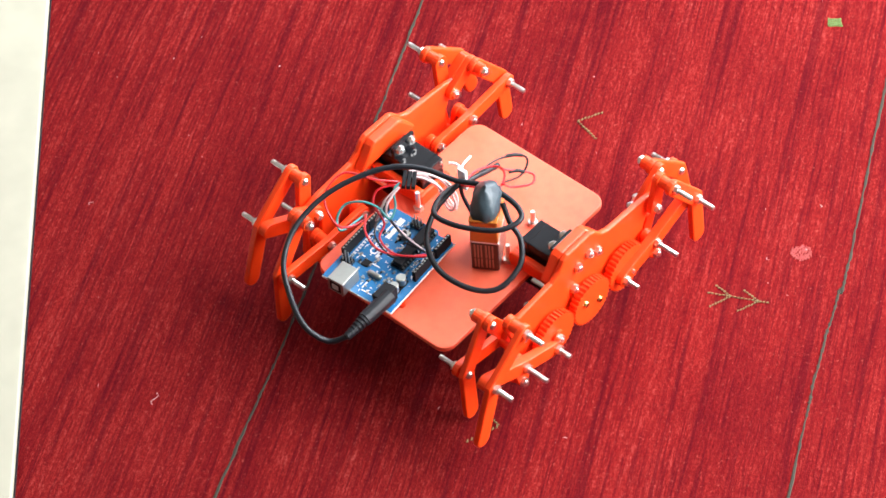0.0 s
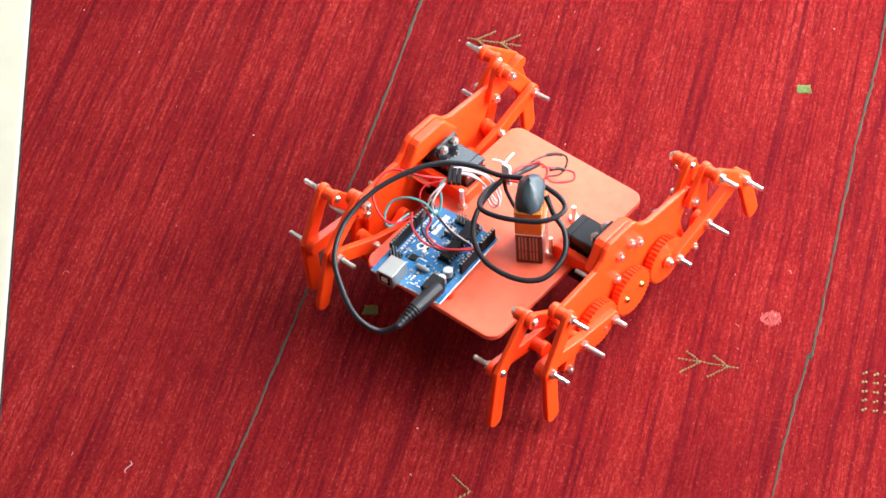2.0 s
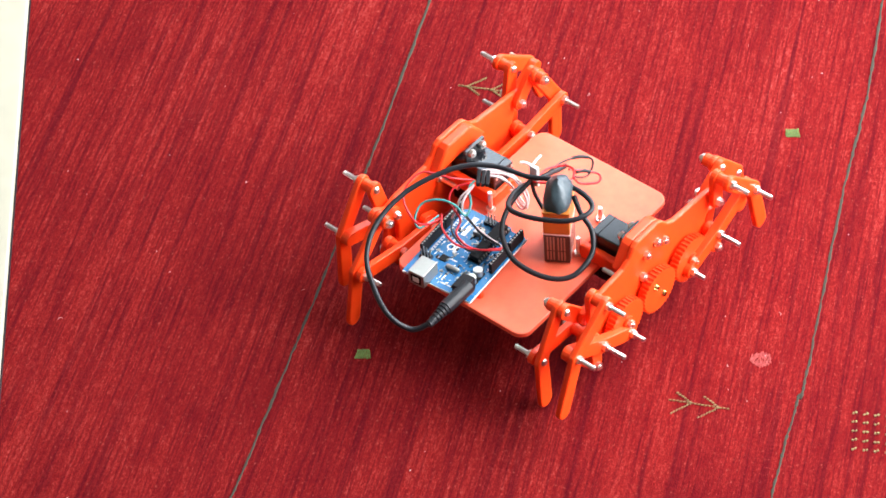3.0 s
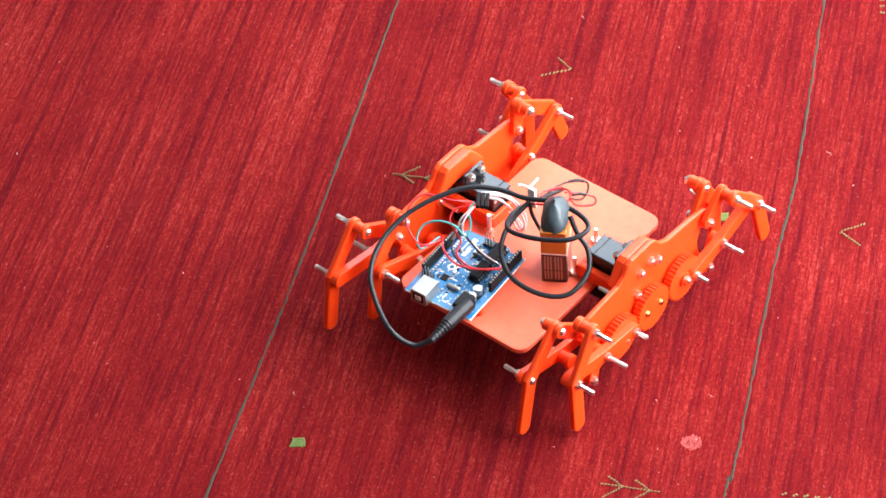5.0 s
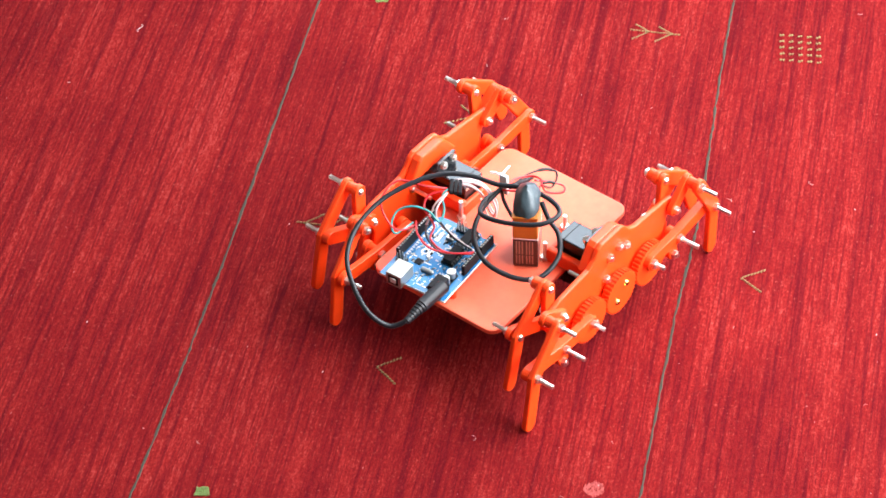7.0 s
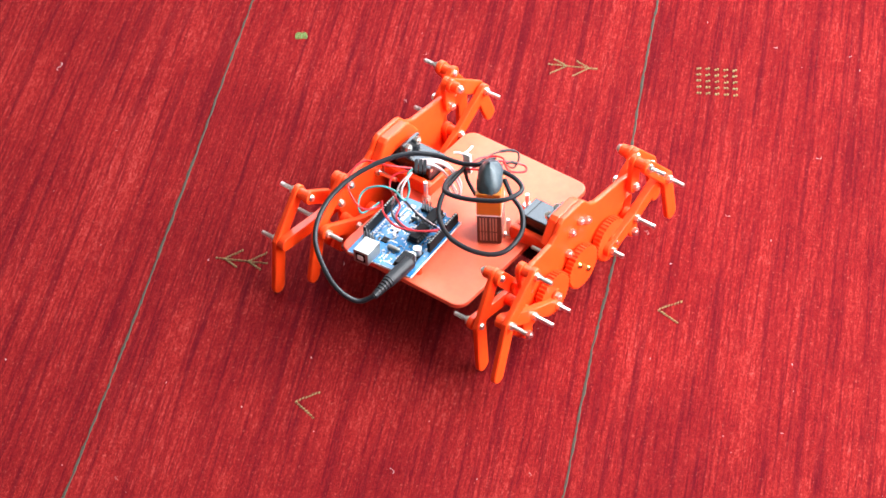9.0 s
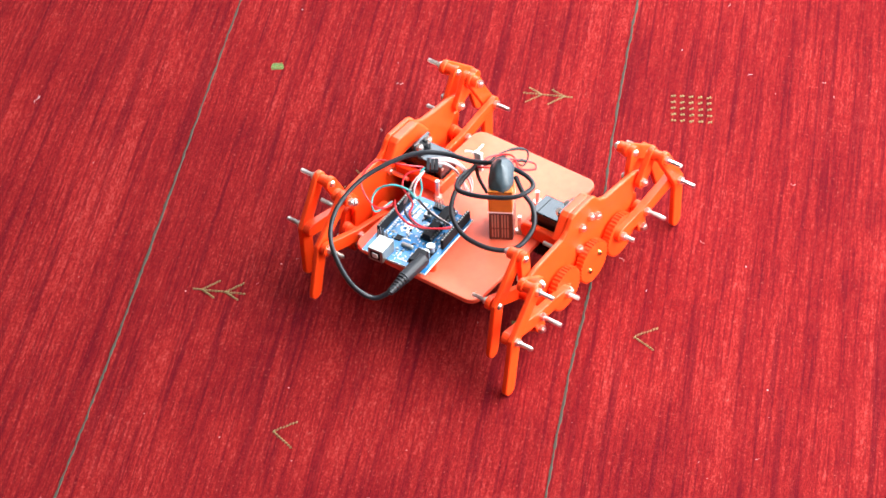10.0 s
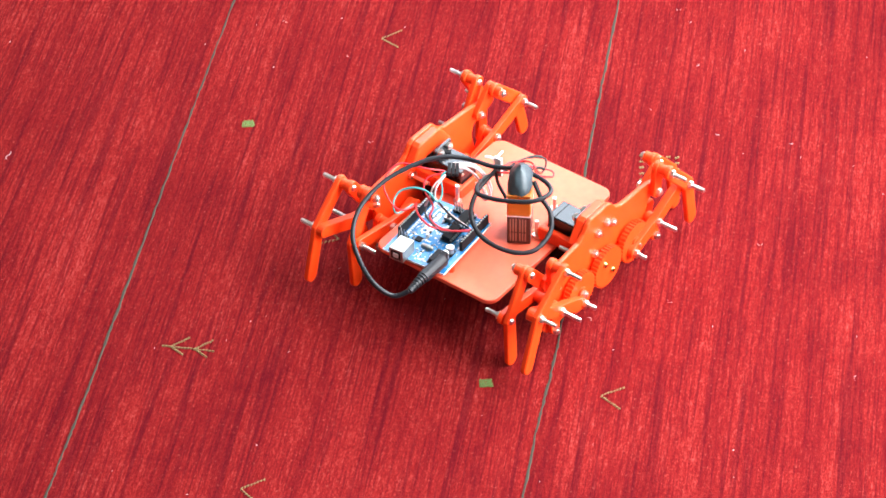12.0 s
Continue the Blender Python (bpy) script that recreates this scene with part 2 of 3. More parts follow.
# ---- the walking robot ----
robot = tagged(new("walking_robot"), "orange printed eight-legged walking robot carrying a blue circuit board", "robot")
MM = 0.001
# linkage of one leg, in the plane of the side frame: outward u and height z
AX_U, AX_Z, CRANK = 0.0347, 0.0264, 0.0074
ROD_MC, ROD_CD, ROD_OFF = 0.0316, 0.0375, 0.0041
LOW_U, LOW_Z, LOW_L = 0.0654, 0.0113, 0.0217
UP_U, UP_Z, UP_L = 0.0659, 0.0539, 0.0218
LEG_ED, FOOT_A, FOOT_B = 0.0381, 0.0411, -0.0259
FRONT_LAG = -0.38
SIDE_SHIFT = {1: (0.0, 0.0), -1: (-0.0042, -0.0001)}
# play of each leg: phase in degrees, outward and upward shift (side, end, inner)
PLAY = {(1, -1, False): (9, -0.0012, 0.0004),
        (1, -1, True): (171, 0.0011, -0.0006),
        (1, 1, False): (5, -0.0000, 0.0004),
        (1, 1, True): (176, -0.0005, -0.0008),
        (-1, -1, False): (10, 0.0007, 0.0007),
        (-1, -1, True): (189, 0.0001, -0.0001),
        (-1, 1, False): (-13, 0.0006, 0.0004),
        (-1, 1, True): (173, -0.0005, 0.0002)}


def meet(p, a, q, b, turn=1):
    """The point at distance a from p and b from q, to the right of the way from p to q (turn=-1: to its left)."""
    d = q - p
    n = d.length
    x = (n * n + a * a - b * b) / (2 * n)
    h = math.sqrt(max(a * a - x * x, 1e-8))
    e = d / n
    return p + x * e - turn * h * Vector((-e.y, e.x))


def linkage(th):
    """The joints of a leg for the crank's angle: crank pin, rocker joint, knee, hip, foot."""
    m = Vector((AX_U, AX_Z)) + CRANK * Vector((math.cos(th), math.sin(th)))
    c = meet(m, ROD_MC, Vector((LOW_U, LOW_Z)), LOW_L, -1)
    d = (c - m) / ROD_MC
    k = c + ROD_CD * d + ROD_OFF * Vector((-d.y, d.x))
    h = meet(k, LEG_ED, Vector((UP_U, UP_Z)), UP_L)
    g = (k - h) / LEG_ED
    return m, c, k, h, k + FOOT_A * g + FOOT_B * Vector((-g.y, g.x))


def nut_mesh():
    bm = bmesh.new()
    rod(bm, (0, 0, 0), (0.0026, 0, 0), 0.0032, 0.0030, seg=6)
    return bm


def bolt(parent, y, z, x, sx, length):
    """A hex nut and a threaded bolt that sticks out past it."""
    bm = nut_mesh()
    if length > 0.004:
        k = int(length / 0.0011)
        for i in range(k):
            rod(bm, (i * 0.0011, 0, 0), ((i + 1) * 0.0011, 0, 0), 0.00165, 0.00135, seg=8, caps=i == k - 1)
    else:
        rod(bm, (0, 0, 0), (0.0038, 0, 0), 0.0015, seg=8)
    if sx < 0:
        bmesh.ops.scale(bm, vec=(-1, 1, 1), verts=bm.verts)
        bmesh.ops.reverse_faces(bm, faces=bm.faces)
    return part("bolt", bm, STEEL, parent, "zinc-plated bolt with hex nut", Matrix.Translation((x, y, z)))


MOVERS = []
FOOT_CUT = {(1, -1, False): 0.0021, (1, -1, True): 0.0042, (1, 1, False): 0.0046, (1, 1, True): 0.0067, (-1, -1, False): 0.0025, (-1, -1, True): 0.0039, (-1, 1, False): 0.0056, (-1, 1, True): 0.0065}


# planes of the plates beside a frame, out from the robot's middle, and their thickness (outer legs, inner legs)
PLANES = {False: {"rod": (0.0915, 0.0060), "leg": (0.0967, 0.0044), "rocker": (0.0862, 0.0042)},
          True: {"rod": (0.0662, 0.0044), "leg": (0.0718, 0.0040), "rocker": (0.0762, 0.0042)}}


def collar(parent, x0, x1, y, r=0.0040):
    """A printed spacer tube round a bolt."""
    bm = bmesh.new()
    rod(bm, (x0, y, 0), (x1, y, 0), r, seg=16)
    return part("spacer", bm, ORANGE, parent)


def screw_head(parent, x, y, way):
    """The round head at a bolt's other end."""
    bm = bmesh.new()
    rod(bm, (x, y, 0), (x + way * 0.0016, y, 0), 0.0027, 0.0019, seg=12)
    return part("screw_head", bm, STEEL, parent, "domed zinc-plated screw head")


def leg_set(sx, s, inner):
    """One leg: connecting rod, two rockers and the bent leg. sx: side, s: front (1) or rear (-1)."""
    plane = PLANES[inner]
    out = sx * (-1 if inner else 1)           # the way the bolts point

    def faces(name):
        c, t = plane[name]
        return sorted((sx * (c - t / 2), sx * (c + t / 2)))

    def face(name, way):
        c, t = plane[name]
        return sx * c + way * t / 2

    line = [(0, 0), (ROD_MC, 0), (ROD_MC + ROD_CD, ROD_OFF * s)]
    rodo = part("connecting_rod", prism(bar_outline(line, 0.0052), *faces("rod")), ORANGE, robot)
    bolt(rodo, 0, 0, face("rod", out), out, 0.003 if inner else 0.010)
    bolt(rodo, ROD_MC, 0, face("rod", out), out, 0.003 if inner else 0.017)
    collar(rodo, face("rod", -out), face("rocker", out), ROD_MC, 0.0042)
    # the bent leg, with a rounded foot
    reach = math.hypot(FOOT_A, FOOT_B)
    f = (reach - FOOT_CUT[sx, s, inner] - 0.0056) / reach
    line = [(0, 0), (LEG_ED, 0), (LEG_ED + FOOT_A * f, FOOT_B * s * f)]
    legs = part("leg", prism(bar_outline(line, 0.0056), *faces("leg"), 0.0010), ORANGE, robot)
    if inner:
        collar(legs, face("leg", out), face("leg", out) + out * 0.0052, 0, 0.0044)
        bolt(legs, 0, 0, face("leg", out) + out * 0.0052, out, 0.004)
        bolt(legs, LEG_ED, 0, face("rod", out), out, 0.0135)
    else:
        collar(legs, face("leg", -out), face("rocker", out), 0, 0.0042)
        bolt(legs, 0, 0, face("leg", out), out, 0.0135)
        bolt(legs, LEG_ED, 0, face("leg", out), out, 0.0135)
    screw_head(legs, face("leg", -out), LEG_ED, -out)
    low = part("lower_rocker", prism(bar_outline([(0, 0), (LOW_L, 0)], 0.0050), *faces("rocker")), ORANGE, robot)
    up = part("upper_rocker", prism(bar_outline([(0, 0), (UP_L, 0)], 0.0053), *faces("rocker")), ORANGE, robot)
    bolt(up, 0, 0, face("rocker", out), out, 0.003)
    screw_head(up, face("rocker", -out), UP_L, -out)
    MOVERS.append((sx, s, inner, rodo, legs, low, up))


for side in (1, -1):
    for end in (-1, 1):
        for inner in (False, True):
            leg_set(side, end, inner)


def toothed(teeth, r, depth):
    out = []
    for k in range(teeth):
        for f, rr in ((-0.30, r - depth), (-0.14, r + depth * 0.5), (0.14, r + depth * 0.5), (0.30, r - depth)):
            a = 2 * math.pi * (k + f) / teeth
            out.append((rr * math.cos(a), rr * math.sin(a)))
    return out


GEARS = []


def gear(name, sx, teeth, r):
    x0, x1 = sx * 0.0845, sx * 0.0900
    ob = part(name, prism(toothed(teeth, r, 0.0008), x0, x1, 0.0), ORANGE, robot)
    return ob


for side in (1, -1):
    for end in (-1, 1):
        g = gear("crank_gear", side, 34, 0.0168)
        bm = bmesh.new()
        rod(bm, (side * 0.0900, 0, 0), (side * 0.0918, 0, 0), 0.0050, seg=16)
        part("hub", bm, ORANGE, g)
        bolt(g, 0, 0, side * 0.0918, side, 0.003)
        # inner crank on the same axle
        arm = prism(bar_outline([(0, 0), (-CRANK, 0)], 0.0048), side * 0.0690, side * 0.0740)
        part("inner_crank", arm, ORANGE, g)
        GEARS.append((side, end, g))
    g = gear("drive_gear", side, 34, 0.0168)
    for q in (-0.0075, 0.0075):
        bm = bmesh.new()
        rod(bm, (side * 0.0900, q, 0), (side * 0.0916, q, 0), 0.0024, 0.0018, seg=12)
        part("screw", bm, BRASS, g, "brass screw head")
    GEARS.append((side, 0, g))

FRAME_HALF = [(24, 8), (58, 4.5), (67, 5), (71.5, 11), (67, 17.5), (61, 24), (60, 37), (64, 46), (70, 48.5), (73, 54.5), (70, 60), (60, 62.5), (42, 64)]
FRAME_OUT = FRAME_HALF + [(26, 65.5), (19, 69), (13, 76), (9, 78), (-13, 78), (-17, 76), (-22, 69), (-28, 65)] + [(-u, z) for u, z in FRAME_HALF[::-1]]
for side in (1, -1):
    fr = part("side_frame", prism([(y * MM, z * MM) for y, z in FRAME_OUT], side * 0.0785, side * 0.0825, 0.0012), ORANGE, robot, "", Matrix.Translation((0, *SIDE_SHIFT[side])))
    part("flange", prism([(y * MM, z * MM) for y, z in ((-27, 60.5), (24, 60.5), (18.2, 68.5), (12.5, 75.5), (9, 77.5), (-13, 77.5), (-16.5, 75.5), (-21.2, 68.5))], side * 0.0710, side * 0.0785, 0.0015), ORANGE, fr)
    for y, z in ((-5, 60), (6, 63), (14, 58), (-9, 43)):
        bolt(fr, y * MM, z * MM, side * 0.0825, side, 0.002)
    for q in (-1, 1):
        bolt(fr, q * LOW_U, LOW_Z, side * 0.0883, side, 0.002)
        bolt(fr, q * LOW_U, LOW_Z, side * 0.0741, -side, 0.002)

# plate
def plate():
    def corner(cx, cy, a0, r=0.009):
        return [(cx + r * math.cos(radians(a0 + 15 * k)), cy + r * math.sin(radians(a0 + 15 * k))) for k in range(7)]
    x0, x1, y0, y1, r = -0.058, 0.0515, -0.0935, 0.0625, 0.009
    pts = corner(x0 + r, y0 + r, 180) + corner(x1 - r, y0 + r, 270)
    pts += [(x1, -0.013), (0.041, -0.013), (0.041, 0.013), (x1, 0.013)]
    pts += corner(x1 - r, y1 - r, 0) + corner(x0 + r, y1 - r, 90)
    pts += [(x0, 0.013), (-0.047, 0.013), (-0.047, -0.013), (x0, -0.013)]
    bm = bmesh.new()
    a = [bm.verts.new((x, y, 0.0340)) for x, y in pts]
    b = [bm.verts.new((x, y, 0.0380)) for x, y in pts]
    bm.faces.new(a[::-1])
    bm.faces.new(b)
    for i in range(len(a)):
        bm.faces.new((a[i], a[(i + 1) % len(a)], b[(i + 1) % len(a)], b[i]))
    bmesh.ops.recalc_face_normals(bm, faces=bm.faces)
    rim = [e for e in bm.edges if abs(e.verts[0].co.z - e.verts[1].co.z) < 1e-7]
    bmesh.ops.bevel(bm, geom=rim, offset=0.0008, segments=2, affect="EDGES", profile=0.5)
    return part("chassis_plate", bm, SALMON, robot, "smooth orange plate with rounded corners")


plate()
# ---- servos, brackets ----
def servo(sx):
    x0, x1 = sorted((sx * 0.0405, sx * 0.0780))
    y = 0.001
    ob = part("servo", boxed(x0, x1, y - 0.0100, y + 0.0100, 0.0180, 0.0590, 0.0008), BLACK, robot, "black servo motor with mounting ears")
    a, b = sorted((sx * 0.0640, sx * 0.0668))
    part("ear", boxed(a, b, y - 0.0098, y + 0.0098, 0.0585, 0.0680, 0.0006), BLACK, ob)
    part("ear", boxed(a, b, y - 0.0098, y + 0.0098, 0.0090, 0.0185, 0.0006), BLACK, ob)
    part("lid_seam", boxed(*sorted((sx * 0.0460, sx * 0.0464)), y - 0.0102, y + 0.0102, 0.0178, 0.0592), CHIP, ob)
    for q in (-0.0052, 0.0052):
        bolt(ob, y + q, 0.0645, sx * 0.0640, -sx, 0.004)
        bolt(ob, y + q, 0.0135, sx * 0.0640, -sx, 0.003)
    for q in (-0.0078, 0.0078):
        bm = bmesh.new()
        rod(bm, (sx * 0.0405, y + q, 0.056), (sx * 0.0398, y + q, 0.056), 0.0012, seg=8)
        part("screw", bm, STEEL, ob)
    br = part("servo_bracket", boxed(*sorted((sx * 0.0370, sx * 0.0785)), -0.0160, -0.0105, 0.0382, 0.0500, 0.0016), ORANGE, robot)
    part("rib", boxed(*sorted((sx * 0.0360, sx * 0.0398)), -0.0160, 0.0120, 0.0382, 0.0480, 0.0012), ORANGE, br)
    bolt(br, -0.0133, 0.0442, sx * 0.0785, -sx, 0.003)
    bm = bmesh.new()
    rod(bm, (sx * 0.0785, -0.022, 0.047), (sx * 0.0610, -0.022, 0.047), 0.0016, seg=10)
    rod(bm, (sx * 0.0785, -0.022, 0.047), (sx * 0.0762, -0.022, 0.047), 0.0032, seg=6)
    part("long_bolt", bm, STEEL, br, "long zinc-plated bolt")


for side in (1, -1):
    servo(side)


def stud(x, y, h):
    bm = bmesh.new()
    rod(bm, (0, 0, 0), (0, 0, 0.0026), 0.0033, seg=6)
    k = int(h / 0.0011)
    for i in range(k):
        rod(bm, (0, 0, i * 0.0011), (0, 0, (i + 1) * 0.0011), 0.0017, 0.0014, seg=8, caps=i == k - 1)
    part("stud", bm, STEEL, robot, "upright threaded stud with hex nut", Matrix.Translation((x, y, 0.0380)))


for x, y, h in ((-0.037, -0.018, 0.017), (0.0345, -0.0145, 0.016), (0.0275, 0.018, 0.013)):
    stud(x, y, h)


# ---- circuit board: board x runs forward, board y runs to the robot's other side ----
def circuit_board():
    m = Matrix.Translation((0.0095, -0.0958, 0.0448)) @ Matrix.Rotation(0.084, 4, "Z") @ Matrix.Rotation(math.pi / 2, 4, "Z")
    outline = [(0, 0), (64.6, 0), (66.0, 1.4), (66.0, 12.0), (68.6, 14.6), (68.6, 47.5), (66.0, 50.0), (66.0, 53.3), (0, 53.3)]
    bm = bmesh.new()
    a = [bm.verts.new((x * MM, y * MM, 0)) for x, y in outline]
    b = [bm.verts.new((x * MM, y * MM, 0.0016)) for x, y in outline]
    bm.faces.new(a[::-1])
    bm.faces.new(b)
    for i in range(len(a)):
        bm.faces.new((a[i], a[(i + 1) % len(a)], b[(i + 1) % len(a)], b[i]))
    bd = part("circuit_board", bm, PCB, robot, "blue microcontroller board with black header sockets", m)

    def bx(name, x0, x1, y0, y1, z0, z1, mat, label="", bevel=0.25):
        return part(name, boxed(x0 * MM, x1 * MM, y0 * MM, y1 * MM, z0 * MM, z1 * MM, bevel * MM), mat, bd, label)

    rim = bmesh.new()
    box(rim, 0, 0.066, -0.0004, -0.00005, 0.0001, 0.0015)
    box(rim, -0.0004, -0.00005, 0, 0.0533, 0.0001, 0.0015)
    part("board_edge", rim, WHITE, bd, "pale cut board edge")
    usb = bx("usb_port", -6.2, 9.8, 31.5, 43.6, 1.6, 12.4, TIN, "silvery square data port", 0.5)
    # the shell is solid: a dark panel paints the hollow's shade
    part("opening_shade", boxed(-0.00635, -0.0061, 0.0335, 0.0416, 0.0035, 0.0108), CHIP, usb)
    part("tongue", boxed(-0.0068, -0.0062, 0.0352, 0.0399, 0.0052, 0.0092), WHITE, usb)
    bx("power_jack", -1.8, 11.8, 3.2, 12.2, 1.6, 12.4, CHIP, "black power socket", 0.6)

    def header(x0, count, y):
        h = bx("header_socket", x0, x0 + 2.54 * count, y - 1.25, y + 1.25, 1.6, 10.1, CHIP, "black header socket")
        bm = bmesh.new()
        for k in range(count):
            c = (x0 + 2.54 * (k + 0.5)) * MM
            box(bm, c - 0.00055, c + 0.00055, y * MM - 0.00055, y * MM + 0.00055, 0.01011, 0.01025)
        part("contacts", bm, TIN, h)

    header(18.5, 10, 50.8)
    header(44.6, 8, 50.8)
    header(27.6, 8, 2.6)
    header(49.6, 6, 2.6)
    chip = bx("microcontroller", 30.0, 65.0, 14.0, 21.0, 3.6, 7.4, CHIP, "long black chip in a socket", 0.4)
    part("socket", boxed(0.0294, 0.0656, 0.0128, 0.0222, 0.0016, 0.0036), BLACK, chip)
    bm = bmesh.new()
    for k in range(14):
        c = 0.0310 + 0.00254 * k
        for y in (0.0134, 0.0216):
            box(bm, c - 0.0005, c + 0.0005, y - 0.0006, y + 0.0006, 0.0036, 0.0049)
    part("pins", bm, TIN, chip)
    part("gap", boxed(0.0452, 0.0482, 0.0131, 0.0219, 0.00365, 0.00755), BLACK, chip)
    for x, y in ((14.6, 8.4), (22.0, 8.4)):
        bm = bmesh.new()
        rod(bm, (x * MM, y * MM, 0.0016), (x * MM, y * MM, 0.0078), 0.0032, seg=20)
        bmesh.ops.bevel(bm, geom=[e for e in bm.edges if e.verts[0].co.z > 0.007 and e.verts[1].co.z > 0.007], offset=0.0005, segments=2, affect="EDGES")
        cap = part("capacitor", bm, ALU, bd, "round silver capacitor can")
        part("base", boxed((x - 3.3) * MM, (x + 3.3) * MM, (y - 3.3) * MM, (y + 3.3) * MM, 0.0016, 0.0026), CHIP, cap)
    bx("crystal", 15.5, 18.7, 20.0, 30.2, 1.6, 5.0, TIN, "silver crystal can", 1.2)
    bx("interface_chip", 20.0, 25.0, 33.5, 38.5, 1.6, 2.6, CHIP, "small square chip", 0.1)
    but = bx("reset_button", 50.0, 56.0, 26.0, 32.0, 1.6, 5.0, TIN, "small push button", 0.3)
    bm = bmesh.new()
    rod(bm, (0.053, 0.029, 0.005), (0.053, 0.029, 0.0062), 0.0016, seg=14)
    part("plunger", bm, CHIP, but)
    for ox, oy in ((63.0, 25.0), (15.5, 43.6)):
        bm = bmesh.new()
        for i in range(3):
            for j in range(2):
                x, y = (ox + 2.54 * j) * MM, (oy + 2.54 * i * (1 if ox > 40 else -0.0) + (2.54 * i if ox < 40 else 0)) * MM
                box(bm, x - 0.0003, x + 0.0003, y - 0.0003, y + 0.0003, 0.0041, 0.0100)
        pins = part("pin_header", bm, TIN, bd, "bare pin header")
        part("base", boxed((ox - 1.3) * MM, (ox + 3.9) * MM, (oy - 1.3) * MM, (oy + 6.4) * MM, 0.0016, 0.0041), BLACK, pins)
    rnd = random.Random(4)
    bm = bmesh.new()
    bm2 = bmesh.new()
    for k in range(120):
        x, y = rnd.uniform(3, 62), rnd.uniform(7, 47)
        if 28 < x and 11 < y < 24 or x < 12 and (y > 30 or y < 14):
            continue
        w, h = rnd.choice(((1.6, 0.8), (0.8, 1.6), (2.2, 1.2)))
        box(bm if k % 3 else bm2, (x - w / 2) * MM, (x + w / 2) * MM, (y - h / 2) * MM, (y + h / 2) * MM, 0.0016, 0.0023)
    part("small_component", bm, TIN, bd, "tiny soldered components")
    part("small_component", bm2, CHIP, bd, "tiny dark components")
    # white print: rows of short bars, a ring pair in place of the maker's mark, outlines
    bm = bmesh.new()
    for k in range(18):
        x = 19.5 + 2.54 * k
        box(bm, x * MM, (x + 1.5) * MM, 0.0462, 0.0485, 0.00160, 0.00166)
    for k in range(13):
        x = 29 + 2.54 * k
        box(bm, x * MM, (x + 1.3) * MM, 0.0048, 0.0066, 0.00160, 0.00166)
    for cx in (33.5, 38.6):
        for k in range(20):
            a0, a1 = 2 * math.pi * k / 20, 2 * math.pi * (k + 1) / 20
            q = [bm.verts.new(((cx + r * math.cos(a)) * MM, (38.0 + r * math.sin(a)) * MM, 0.00165)) for r, a in ((1.7, a0), (2.9, a0), (2.9, a1), (1.7, a1))]
            bm.faces.new(q)
    for x, y, w, h in ((30, 32.6, 12, 2.4), (46, 36, 9, 3.2), (46, 41.0, 14, 1.0), (58, 36.5, 6, 4.0), (13, 15.0, 9, 0.8), (24, 27, 1.0, 6), (4, 18, 0.8, 8), (6, 26, 6, 1.1), (26, 40, 1, 5)):
        box(bm, x * MM, (x + w) * MM, y * MM, (y + h) * MM, 0.00160, 0.00166)
    rnd = random.Random(9)
    for k in range(90):
        x, y = rnd.uniform(2, 62), rnd.uniform(7.5, 46)
        if 28 < x and 11 < y < 24 or x < 12 and (y > 30 or y < 14):
            continue
        w, h = rnd.choice(((1.8, 0.5), (0.5, 1.6), (2.6, 0.6), (0.9, 0.9)))
        box(bm, x * MM, (x + w) * MM, y * MM, (y + h) * MM, 0.00160, 0.00166)
    for x0, count, y in ((18.5, 10, 47.9), (44.6, 8, 47.9), (27.6, 8, 5.2), (49.6, 6, 5.2)):
        box(bm, x0 * MM, (x0 + 2.54 * count) * MM, y * MM, (y + 0.35) * MM, 0.00160, 0.00166)
    part("board_print", bm, WHITE, bd, "white printed marks")
    pads = bmesh.new()
    for k in range(46):
        x, y = rnd.uniform(2, 64), rnd.uniform(2, 51)
        rod(pads, (x * MM, y * MM, 0.0016), (x * MM, y * MM, 0.00168), 0.00045, seg=8)
    part("solder_pads", pads, TIN, bd, "tiny tinned solder pads")
    for x, y in ((14, 2.5), (15.3, 50.7), (64.0, 35.5), (64.4, 7.6)):
        bm = bmesh.new()
        rod(bm, (x * MM, y * MM, -0.0068), (x * MM, y * MM, 0.0), 0.0028, seg=12)
        part("standoff", bm, ORANGE, bd)


circuit_board()


